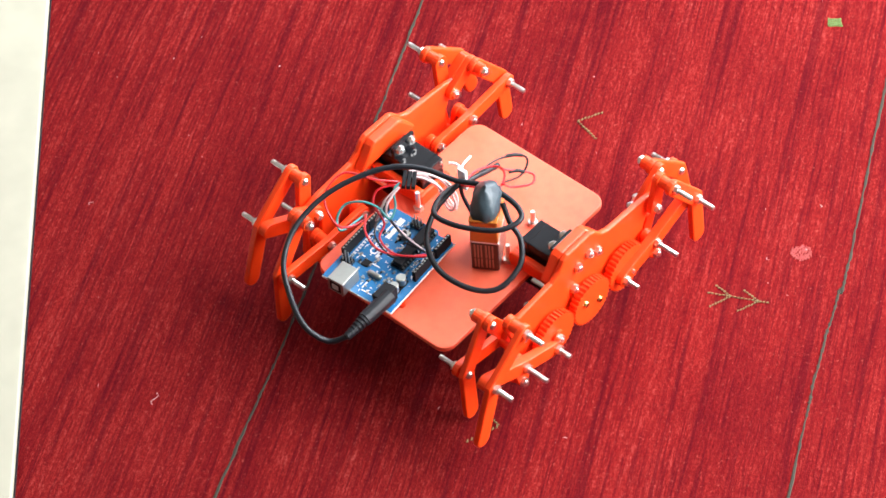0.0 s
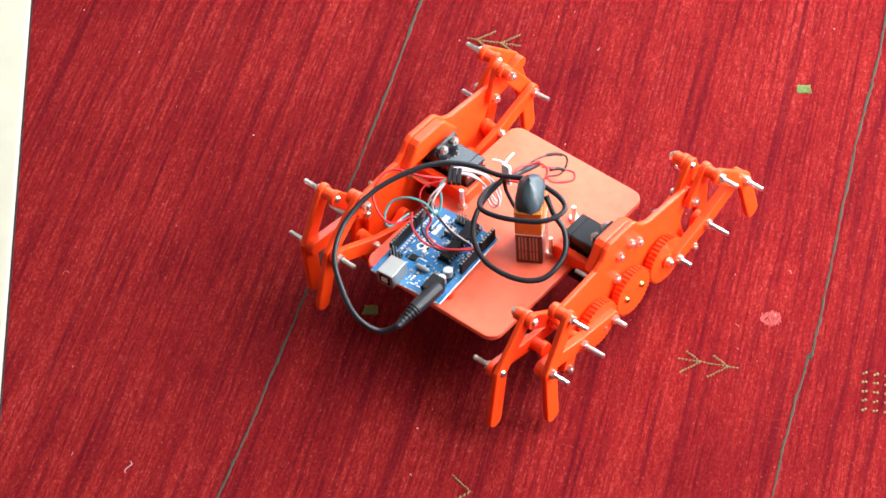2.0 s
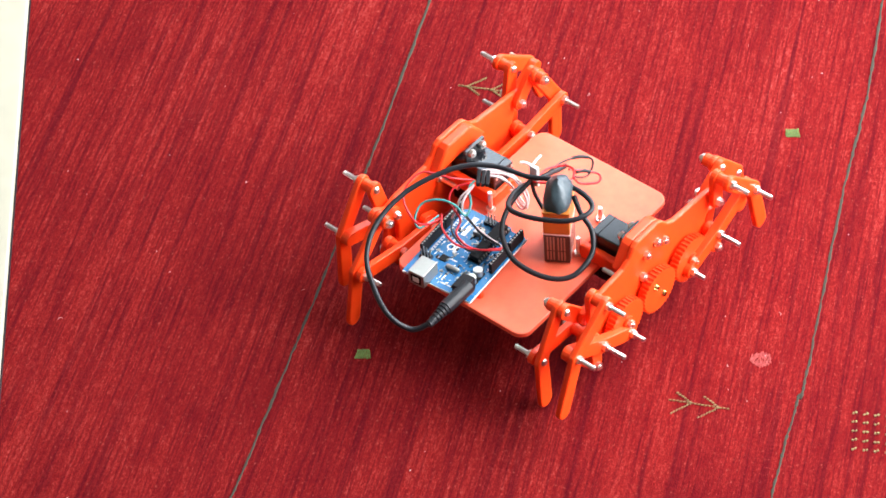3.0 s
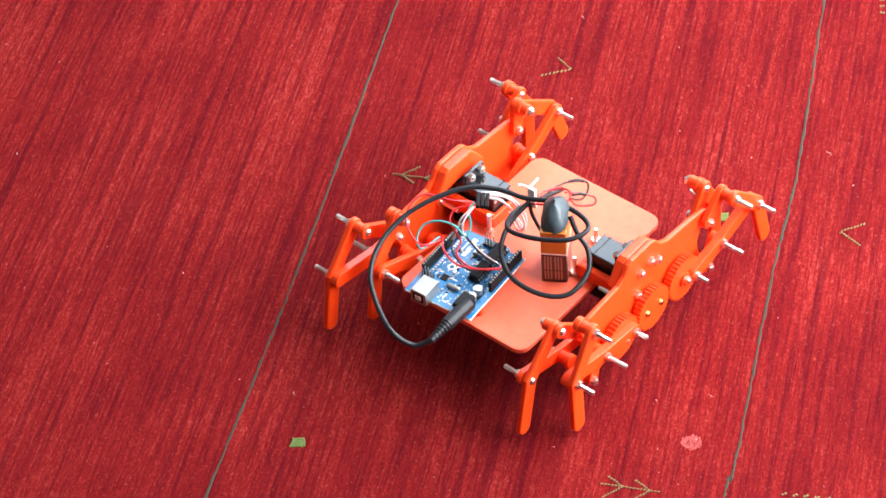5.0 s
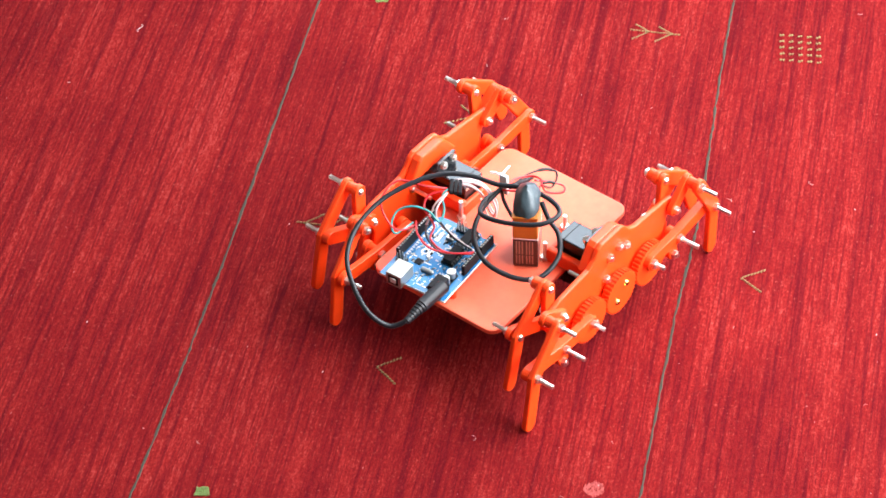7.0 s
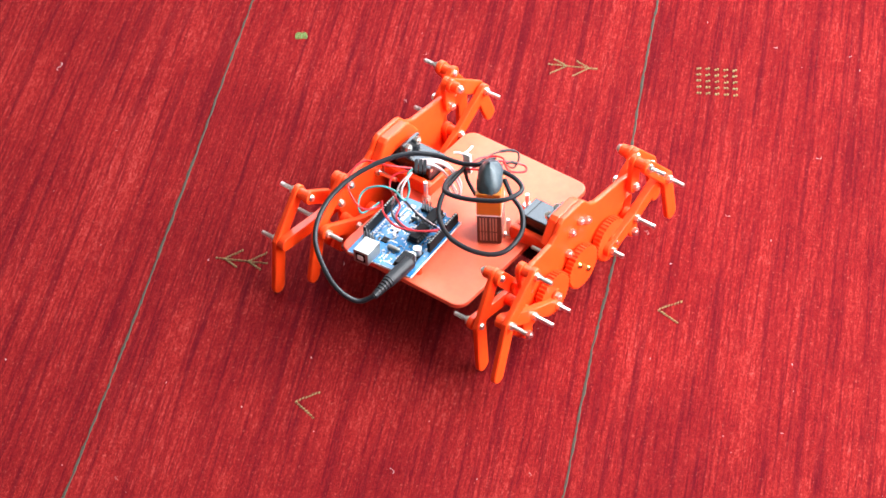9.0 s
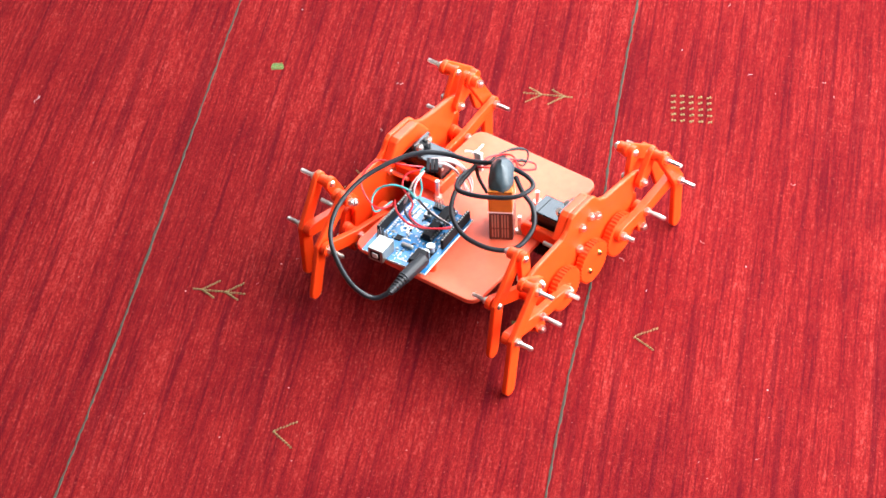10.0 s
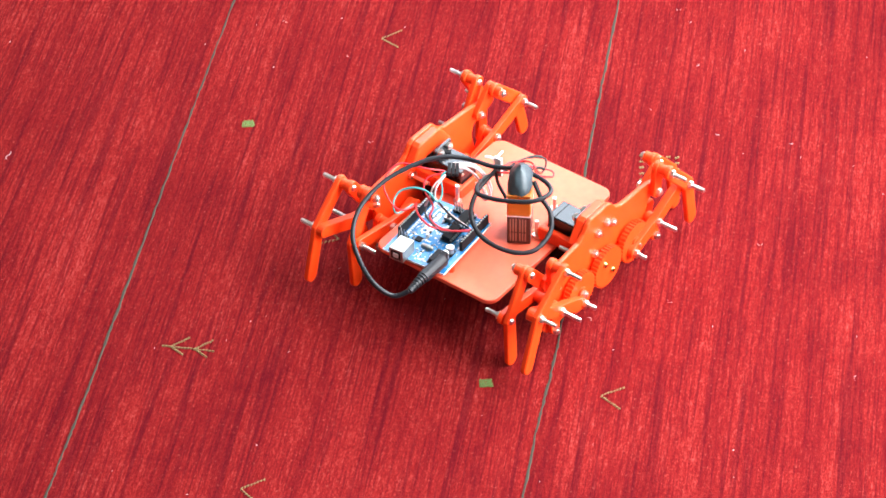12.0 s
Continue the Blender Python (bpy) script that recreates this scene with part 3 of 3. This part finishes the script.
# ---- battery with taped snap connector ----
def battery():
    m = Matrix.Translation((0.0218, -0.0180, 0.0380)) @ Matrix.Rotation(radians(31), 4, "Z")
    ob = part("battery", boxed(-0.00875, 0.00875, -0.0132, 0.0132, 0.0002, 0.0265, 0.0012), MAROON, robot, "block battery with a maroon and amber sleeve", m)
    part("amber_sleeve", boxed(-0.0088, 0.0088, -0.01325, 0.01325, 0.0265, 0.0462, 0.0012), GOLD, ob, "amber upper half of the sleeve")
    part("band", boxed(-0.0089, 0.0089, -0.0133, 0.0133, 0.0262, 0.0272, 0.0001), PINK_W, ob, "pale band")
    part("rim", boxed(-0.0091, 0.0091, -0.0136, 0.0136, 0.0458, 0.0470, 0.0005), GOLD, ob, "amber rim")
    bm = bmesh.new()
    for k in range(6):
        x = -0.0066 + k * 0.00205 + (0.0009 if k > 2 else 0)
        for z0, z1 in ((0.003, 0.011), (0.012, 0.0245)):
            box(bm, x, x + 0.0011, -0.01328, -0.01318, z0, z1)
    for k in range(7):
        y = -0.0105 + k * 0.0032
        box(bm, 0.00873, 0.00883, y, y + 0.0014, 0.004, 0.0235)
    part("sleeve_print", bm, PRINT, ob, "pale illegible printed bars")
    bm = bmesh.new()
    bmesh.ops.create_uvsphere(bm, u_segments=20, v_segments=14, radius=1)
    for v in bm.verts:
        c = v.co
        k = 1.0 - 0.74 * max(c.z, 0) ** 1.7
        n = 0.13 * noise.noise(c * 2.2) + 0.08 * noise.noise(c * 5)
        sx_, sy_ = (0.0089, 0.0132)
        c.x, c.y = (max(-1, min(1, 1.12 * c.x)) * k + n) * sx_, (max(-1, min(1, 1.12 * c.y)) * k + n) * sy_
        c.z = 0.0500 + c.z * (0.0155 if c.z > 0 else 0.004) + 0.0006 * n + 0.20 * c.y
    for f in bm.faces:
        f.smooth = True
    part("taped_connector", bm, TAPE, ob, "battery connector wrapped in dark tape")


battery()


# ---- cables ----
def mm(points):
    return [(x * MM, y * MM, z * MM) for x, y, z in points]


def cable(name, points, r, mat, label, seg=8):
    return part(name, tube(mm(points), r, seg), mat, robot, label)


power = cable("power_cable", [(3, -128, 50), (-6, -136, 46), (-20, -141, 55), (-41, -131, 60), (-56, -119, 68), (-64, -99, 76), (-62, -74, 84),
                      (-51, -50, 90), (-38, -33, 92), (-23, -22, 90), (-4, -16, 88), (15, -9, 90), (37, -9, 90), (47, -15, 88), (41, -29, 86),
                      (22, -39, 84), (4, -42, 82), (-5, -36, 80), (-10, -19, 76), (-8, 3, 70), (-9, 20, 62), (-10, 29, 58)], 0.0018, RUBBER, "thick black power cable in loose loops", 12)
cable("power_cable", [(-6, -9, 80), (-7, -32, 74), (1, -51, 68), (19, -61, 62), (41, -58, 58), (55, -47, 58), (57, -29, 64), (49, -18, 72),
                      (39, -16, 80), (30, -12, 88)], 0.0018, RUBBER, "thick black power cable in loose loops", 12)


def plug():
    a, b = Vector((0.0040, -0.0900, 0.0530)), Vector((0.0040, -0.1130, 0.0525))
    bm = bmesh.new()
    rod(bm, a, b, 0.0052, 0.0046, seg=18)
    ob = part("power_plug", bm, RUBBER, robot, "black barrel plug with ribbed strain relief")
    end = Vector((0.0032, -0.1285, 0.0500))
    bm = bmesh.new()
    for k in range(6):
        p, q = b.lerp(end, k / 6), b.lerp(end, (k + 0.62) / 6)
        rod(bm, p, q, 0.0042 - 0.0003 * k, seg=14)
        rod(bm, q, b.lerp(end, (k + 1) / 6), 0.0030 - 0.0001 * k, seg=14)
    part("strain_relief", bm, RUBBER, ob)


plug()
THIN = 0.00075
RED, TEA, DRK, PNK = "thin red jumper wire", "thin teal jumper wire", "thin black wire", "grey-pink servo lead"
for pts, mat, lab, r in (
        ([(-51, -54, 54), (-51, -73, 58), (-56, -71, 64), (-56, -63, 70), (-47, -57, 74), (-37, -53, 72), (-29, -52, 66), (-30, -45, 70), (-35, -40, 78), (-35, -34, 80)], TEAL_W, TEA, 0.0008),
        ([(-36, -34, 80), (-46, -46, 86), (-62, -54, 88), (-65, -67, 84), (-61, -75, 78), (-51, -77, 68), (-48, -69, 60), (-48, -55, 54)], RED_W, RED, THIN),
        ([(-36, -37, 80), (-43, -46, 78), (-41, -53, 72), (-32, -54, 62), (-28, -63, 58), (-13, -65, 56), (2, -52, 53)], RED_W, RED, THIN),
        ([(-50, -52, 54), (-37, -66, 60), (-23, -70, 58), (-10, -63, 55), (1, -51, 53)], RED_W, RED, THIN),
        ([(-33, -37, 80), (-33, -49, 74), (-30, -51, 64), (-12, -52, 58), (0, -50, 53)], PINK_W, PNK, THIN),
        ([(-33, -37, 80), (-36, -47, 75), (-37, -52, 66), (-41, -52, 56)], PINK_W, PNK, THIN),
        ([(-43, -47, 54), (-31, -64, 60), (-15, -68, 56), (-8, -61, 54)], RUBBER, DRK, THIN),
        ([(-28, -52, 66), (-14, -54, 60), (-1, -51, 54)], RUBBER, DRK, 0.0008),
        ([(-35, -26, 80), (-27, -17, 78), (-19, -12, 72), (-12, -10, 56), (-15, -10, 46), (-20, -10, 46), (-25, -10, 58)], PINK_W, PNK, 0.0009),
        ([(-34, -27, 80), (-26, -21, 78), (-19, -16, 70), (-15, -13, 54), (-15, -8, 46)], PINK_W, PNK, 0.0009),
        ([(-37, -24, 80), (-26, -14, 78), (-17, -10, 70), (-14, -6, 56), (-15, -7, 44)], PINK_W, PNK, 0.0009),
        ([(-36, -25, 79), (-28, -18, 76), (-22, -13, 66), (-17, -8, 50), (-18, -5, 44)], WHITE, PNK, 0.0008),
        ([(-15, 10, 80), (-14, 0, 79), (-5, -8, 81)], WHITE, "white cable tie", 0.0008),
        ([(-22, -3, 80), (-18, -1, 80), (-13, -1, 79)], WHITE, "white cable tie", 0.0008),
        ([(-8, 3, 70), (-13, 27, 60), (-10, 43, 55), (-4, 49, 52), (-1, 46, 48), (2, 35, 50), (22, -2, 92)], RUBBER, DRK, THIN),
        ([(-4, -11, 80), (-9, 9, 72), (-2, 20, 70), (11, 12, 80), (25, -6, 96)], RED_W, RED, THIN),
        ([(-5, 26, 60), (1, 35, 55), (8, 42, 50), (15, 32, 55), (16, 13, 70), (24, -4, 94)], RED_W, RED, THIN),
        ([(-4, -12, 80), (8, -7, 82), (24, -6, 94)], RED_W, RED, 0.0008),
        ([(5, -13, 60), (-3, -12, 70), (-5, -12, 80)], RUBBER, DRK, 0.0014)):
    cable("wire", pts, r, mat, lab, 6)
part("tie_knot", boxed(-0.0075, -0.0010, -0.0112, -0.0086, 0.0755, 0.0925, 0.0006), WHITE, robot, "white cable tie")
for pts in ([(-12, 39, 56), (-9, 44, 55), (-6, 48, 53)], [(-2, 30, 56), (1, 35, 55), (4, 38, 53)]):
    cable("shrink_sleeve", pts, 0.0012, RUBBER, "black shrink sleeve", 8)
for k in range(3):
    m = Matrix.Translation((-0.0345 + 0.0026 * k, -0.0305 + 0.0016 * k, 0.0800)) @ Matrix.Rotation(radians(35), 4, "Z")
    part("wire_connector", boxed(-0.0012, 0.0012, -0.0065, 0.0065, -0.0014, 0.0014, 0.0003), CHIP, robot, "black three-way wire connector", m)


# ---- woven marks, seams and lint on the carpet ----
FLOOR = bpy.data.objects["floor"]
REPEAT = Vector((0.1617, 0.4895))


def stitches(bm, a, b, n, w, rnd, slant=0.6, z=0.0009):
    """A row of short raised stitches from a to b."""
    a, b = Vector(a), Vector(b)
    d = (b - a).normalized()
    q = Vector((-d.y, d.x))
    step = (b - a).length / n
    for k in range(n):
        c = a + d * step * (k + 0.5) + q * rnd.uniform(-0.1, 0.1) * w
        e = (d + q * slant * rnd.uniform(0.6, 1.4)).normalized() * step * 0.40
        g = Vector((-e.y, e.x)).normalized() * w * rnd.uniform(0.35, 0.55)
        vs = []
        for p, h in ((c - e - g * 0.4, 0), (c + e - g * 0.4, 0), (c + e + g * 0.4, 0), (c - e + g * 0.4, 0)):
            vs.append((p, h))
        lo = [bm.verts.new((p.x, p.y, -0.0005)) for p, h in vs]
        hi = [bm.verts.new((p.x * 0.8 + c.x * 0.2, p.y * 0.8 + c.y * 0.2, z)) for p, h in vs]
        bm.faces.new(hi)
        for i in range(4):
            bm.faces.new((lo[i], lo[(i + 1) % 4], hi[(i + 1) % 4], hi[i]))
    return bm


def twig(base, s, seed):
    rnd, o = random.Random(seed), Vector(base)
    bm = bmesh.new()
    at = lambda x, y: o + s * Vector((x, y))
    stitches(bm, at(0, 0), at(0.038, -0.0128), 17, 0.0022, rnd, 0.2)
    for f in (0.38, 0.83):
        p = (0.038 * f, -0.0128 * f)
        stitches(bm, at(*p), at(p[0] - 0.0085, p[1] + 0.0105), 6, 0.0026, rnd, 1.0)
        stitches(bm, at(*p), at(p[0] - 0.0150, p[1] - 0.0070), 8, 0.0022, rnd, 0.5)
    part("woven_twig", bm, OLIVE, FLOOR, "olive woven twig mark")


def chevron(tip, a, b, seed):
    rnd = random.Random(seed)
    bm = bmesh.new()
    stitches(bm, tip, a, 8, 0.0022, rnd, 0.6)
    stitches(bm, tip, b, 8, 0.0026, rnd, 1.0)
    part("woven_chevron", bm, OLIVE, FLOOR, "olive woven chevron mark")


def leaf_square(c, seed):
    rnd = random.Random(seed)
    bm = bmesh.new()
    for k in range(7):
        y = c[1] - 0.0033 + 0.0011 * k
        stitches(bm, (c[0] - 0.0055 + rnd.uniform(0, 0.0012) + 0.0003 * k, y), (c[0] + 0.0048 + rnd.uniform(0, 0.0012), y - 0.001), 7, 0.0030, rnd, 0.15)
    part("woven_square", bm, GREEN, FLOOR, "small green woven square")


def dot_grid(o, seed):
    rnd = random.Random(seed)
    bm = bmesh.new()
    for i in range(5):
        for j in range(5):
            p = Vector(o) + Vector((0.0272, -0.0074)) * (i / 4) + Vector((-0.0055, -0.0290)) * (j / 4)
            stitches(bm, p, p + Vector((0.0040, 0.0004)), 2, 0.0040, rnd, 0.9)
    part("woven_dots", bm, OLIVE, FLOOR, "five by five grid of woven dots")


twig((0.1658, 1.1161), 1, 1)
twig(Vector((0.1658, 1.1161)) + REPEAT, 1, 2)
twig((0.0900, 1.4155), -1, 3)
chevron((0.0970, 1.2745), (0.1156, 1.2805), (0.1085, 1.2560), 4)
chevron((0.2588, 1.7660), (0.2777, 1.7750), (0.2713, 1.7520), 5)
chevron((0.0260, 1.0230), (0.0156, 1.0375), (0.0045, 1.0125), 6)
chevron((0.1950, 1.5225), (0.1861, 1.5375), (0.1709, 1.5190), 7)
chevron((0.3626, 1.3223), (0.3816, 1.3278), (0.3737, 1.3060), 8)
for k, c in enumerate(((0.2822, 1.3492), (-0.0297, 1.1790), (0.1377, 1.6745))):
    leaf_square(c, 20 + k)
dot_grid((0.2805, 1.0908), 9)
dot_grid((0.4415, 1.5800), 10)


def seam(points, w, seed):
    """A flat dark yarn line woven into the carpet, slightly uneven."""
    rnd = random.Random(seed)
    path = smooth_path([(x, y, 0) for x, y in points], 40)
    bm = bmesh.new()
    last = None
    for i, p in enumerate(path):
        d = (path[min(i + 1, len(path) - 1)] - path[max(i - 1, 0)]).normalized()
        q = Vector((-d.y, d.x, 0))
        h = w * (0.5 + 0.24 * rnd.uniform(-1, 1))
        c = p + q * (0.00060 * noise.noise(p * 60) + 0.0002 * rnd.uniform(-1, 1))
        row = [bm.verts.new(c + q * h - Vector((0, 0, 0.0004))), bm.verts.new(c + q * h * 0.6 + Vector((0, 0, 0.0007))),
               bm.verts.new(c - q * h * 0.6 + Vector((0, 0, 0.0007))), bm.verts.new(c - q * h - Vector((0, 0, 0.0004)))]
        if last:
            for k in range(3):
                bm.faces.new((last[k], last[k + 1], row[k + 1], row[k]))
        last = row
    part("seam_line", bm, DARKLINE, FLOOR, "thin grey-green woven line")


seam([(-0.335, 0.480), (-0.1498, 0.985), (-0.1062, 1.1006), (-0.0454, 1.2711), (-0.0008, 1.4032), (0.0722, 1.6293), (0.1417, 1.8419), (0.262, 2.20)], 0.0018, 1)
seam([(0.036, 0.480), (0.1943, 0.9522), (0.2220, 1.0363), (0.2480, 1.1060), (0.2555, 1.1215), (0.3080, 1.2860), (0.3445, 1.3913), (0.3986, 1.5772), (0.4642, 1.7838), (0.585, 2.17)], 0.0020, 2)

bm = bmesh.new()
rnd = random.Random(12)
for k in range(150):
    a, r = rnd.uniform(0, 6.28), 0.0068 * math.sqrt(rnd.random())
    c = Vector((0.2295 + r * math.cos(a), 1.142 + 0.9 * r * math.sin(a)))
    stitches(bm, c, c + Vector((0.0008, 0.0020)), 2, 0.0022, rnd, 0.3, 0.0004)
part("faded_spot", bm, PINK, FLOOR, "round faded pink spot")


def lint():
    rnd = random.Random(7)
    bm = bmesh.new()
    for k in range(130):
        x, y = rnd.uniform(-0.25, 0.66), rnd.uniform(0.96, 1.86)
        r = rnd.choice((0.00018, 0.00022, 0.00028, 0.00045))
        bmesh.ops.create_icosphere(bm, subdivisions=1, radius=r, matrix=Matrix.Translation((x, y, r * 0.9)))
    for k in range(26):
        x, y, a = rnd.uniform(-0.25, 0.66), rnd.uniform(0.96, 1.86), rnd.uniform(0, 6.28)
        n = rnd.uniform(0.002, 0.005)
        t = tube([(x + n * i / 4 * math.cos(a + i * 0.5), y + n * i / 4 * math.sin(a + i * 0.5), 0.0005) for i in range(5)], 0.00008, 5, 2)
        me = bpy.data.meshes.new("t")
        t.to_mesh(me)
        t.free()
        bm.from_mesh(me)
        bpy.data.meshes.remove(me)
    for x, y in ((-0.187, 1.0642), (-0.0553, 1.6674)):
        pts = [(x + 0.0016 * math.sin(2.2 * q) + 0.0010 * q, y + 0.0030 * q, 0.0011) for q in (-1.5, -1.1, -0.6, 0.0, 0.6, 1.1, 1.5)]
        t = tube(pts, 0.00015, 5, 3)
        me = bpy.data.meshes.new("t")
        t.to_mesh(me)
        t.free()
        bm.from_mesh(me)
        bpy.data.meshes.remove(me)
    ob = part("lint", bm, LINT)
    return tagged(ob, "tiny white lint specks scattered over the carpet", "lint", kind="stuff")


lint()


def board():
    bm = bmesh.new()
    box(bm, -0.42, 0, -0.9, 0.9, 0.0012, 0.0085, 0.0012)
    ob = part("white_board", bm, CREAM, None, "", Matrix.Translation((-0.2680, 1.25, 0)) @ Matrix.Rotation(radians(-0.95), 4, "Z"))
    # dark strip stands in for the shadow line along the board's edge
    strip = boxed(0.0001, 0.0008, -0.9, 0.9, 0.0008, 0.0040, 0.0002)
    part("edge_shadow", strip, CHIP, ob, "thin dark strip in place of the board's edge shadow")
    return tagged(ob, "pale cream marbled board lying on the carpet", "board")


board()


# ---- motion ----
RIGHT_CRANK = [(0, -145), (0.5, -2), (1, 131), (1.5, 219), (2, 359), (2.5, 491), (4.5, 938), (5, 1089), (5.5, 1216), (6, 1305), (6.5, 1453), (8.5, 1950), (9, 2030), (9.5, 2179), (10, 2310), (10.5, 2393), (11, 2545), (11.5, 2673), (12, 2754)]
LEFT_CRANK = [(0, -88), (0.5, 15), (1, 169), (1.5, 322), (2, 394), (2.5, 572), (4.5, 1070), (5, 1220), (5.5, 1334), (6, 1465), (6.5, 1611), (8.5, 2132), (9, 2279), (9.5, 2412), (10, 2524), (10.5, 2681), (11, 2769), (11.5, 2902), (12, 3076)]
STEPS = [k / 10 for k in range(121)]


def crank(side, t):
    rows = RIGHT_CRANK if side > 0 else LEFT_CRANK
    return radians(float(np.interp(t, [r[0] for r in rows], [r[1] for r in rows])))


def link_pose(a, b, s, off):
    """The pose of a link from joint a to joint b (u, z), on the front (s = 1) or rear (s = -1)."""
    ang = math.atan2(b.y - a.y, s * (b.x - a.x))
    return Matrix.Translation((0, s * a.x + off[0], a.y + off[1])) @ Matrix.Rotation(ang, 4, "X")


def motions():
    walk(robot, [(t, pose(x, y, z, rx, ry, rz)) for t, x, y, z, rx, ry, rz in [
        (0.0, 0.0257, 1.1491, 0.0123, 1.11, 0.87, -44.54),
        (0.5, 0.0400, 1.1634, 0.0107, 0.09, -0.34, -43.69),
        (1.0, 0.0544, 1.1807, 0.0118, 0.97, -0.89, -43.78),
        (1.5, 0.0631, 1.1943, 0.0105, 1.16, 1.03, -44.91),
        (2.0, 0.0759, 1.2064, 0.0099, 0.04, -0.00, -43.93),
        (2.5, 0.0909, 1.2241, 0.0111, 0.37, 0.11, -43.92),
        (4.5, 0.1376, 1.2821, 0.0094, 0.06, -0.01, -44.24),
        (5.0, 0.1536, 1.2971, 0.0100, 0.17, 0.34, -44.56),
        (5.5, 0.1660, 1.3111, 0.0094, 0.18, 0.49, -43.72),
        (6.0, 0.1742, 1.3230, 0.0074, -1.58, 0.09, -43.82),
        (6.5, 0.1901, 1.3374, 0.0078, -0.63, 0.59, -44.96),
        (8.5, 0.2414, 1.3911, 0.0081, 0.21, -0.11, -44.40),
        (9.0, 0.2475, 1.4023, 0.0080, -0.55, -0.22, -44.83),
        (9.5, 0.2622, 1.4173, 0.0075, -0.89, 0.77, -45.44),
        (10.0, 0.2780, 1.4328, 0.0067, -0.31, -0.11, -44.50),
        (10.5, 0.2862, 1.4454, 0.0074, -0.48, -0.24, -45.10),
        (11.0, 0.3004, 1.4591, 0.0063, -1.09, 0.29, -45.14),
        (11.5, 0.3150, 1.4738, 0.0064, -0.54, -0.22, -44.60),
        (12.0, 0.3234, 1.4860, 0.0060, -0.83, 0.15, -45.50),
    ]])
    for sx, s, inner, rodo, legs, low, up in MOVERS:
        rows = [[], [], [], []]
        psi, du, dz = PLAY[sx, s, inner]
        off = (SIDE_SHIFT[sx][0] + s * du, SIDE_SHIFT[sx][1] + dz)
        for t in STEPS:
            th = crank(sx, t) + radians(psi)
            m, c, k, h, f = linkage(math.pi - th if s < 0 else th + FRONT_LAG)
            rows[0].append((t, link_pose(m, c, s, off)))
            rows[1].append((t, link_pose(h, k, s, off)))
            rows[2].append((t, link_pose(Vector((LOW_U, LOW_Z)), c, s, off)))
            rows[3].append((t, link_pose(Vector((UP_U, UP_Z)), h, s, off)))
        for ob, r in zip((rodo, legs, low, up), rows):
            walk(ob, r)
    for sx, s, g in GEARS:
        rows = []
        for t in STEPS:
            th = crank(sx, t)
            turn = th if s < 0 else th + FRONT_LAG if s > 0 else -th + math.pi / 34
            rows.append((t, Matrix.Translation((0, s * AX_U + SIDE_SHIFT[sx][0], AX_Z + SIDE_SHIFT[sx][1])) @ Matrix.Rotation(turn, 4, "X")))
        walk(g, rows)


motions()
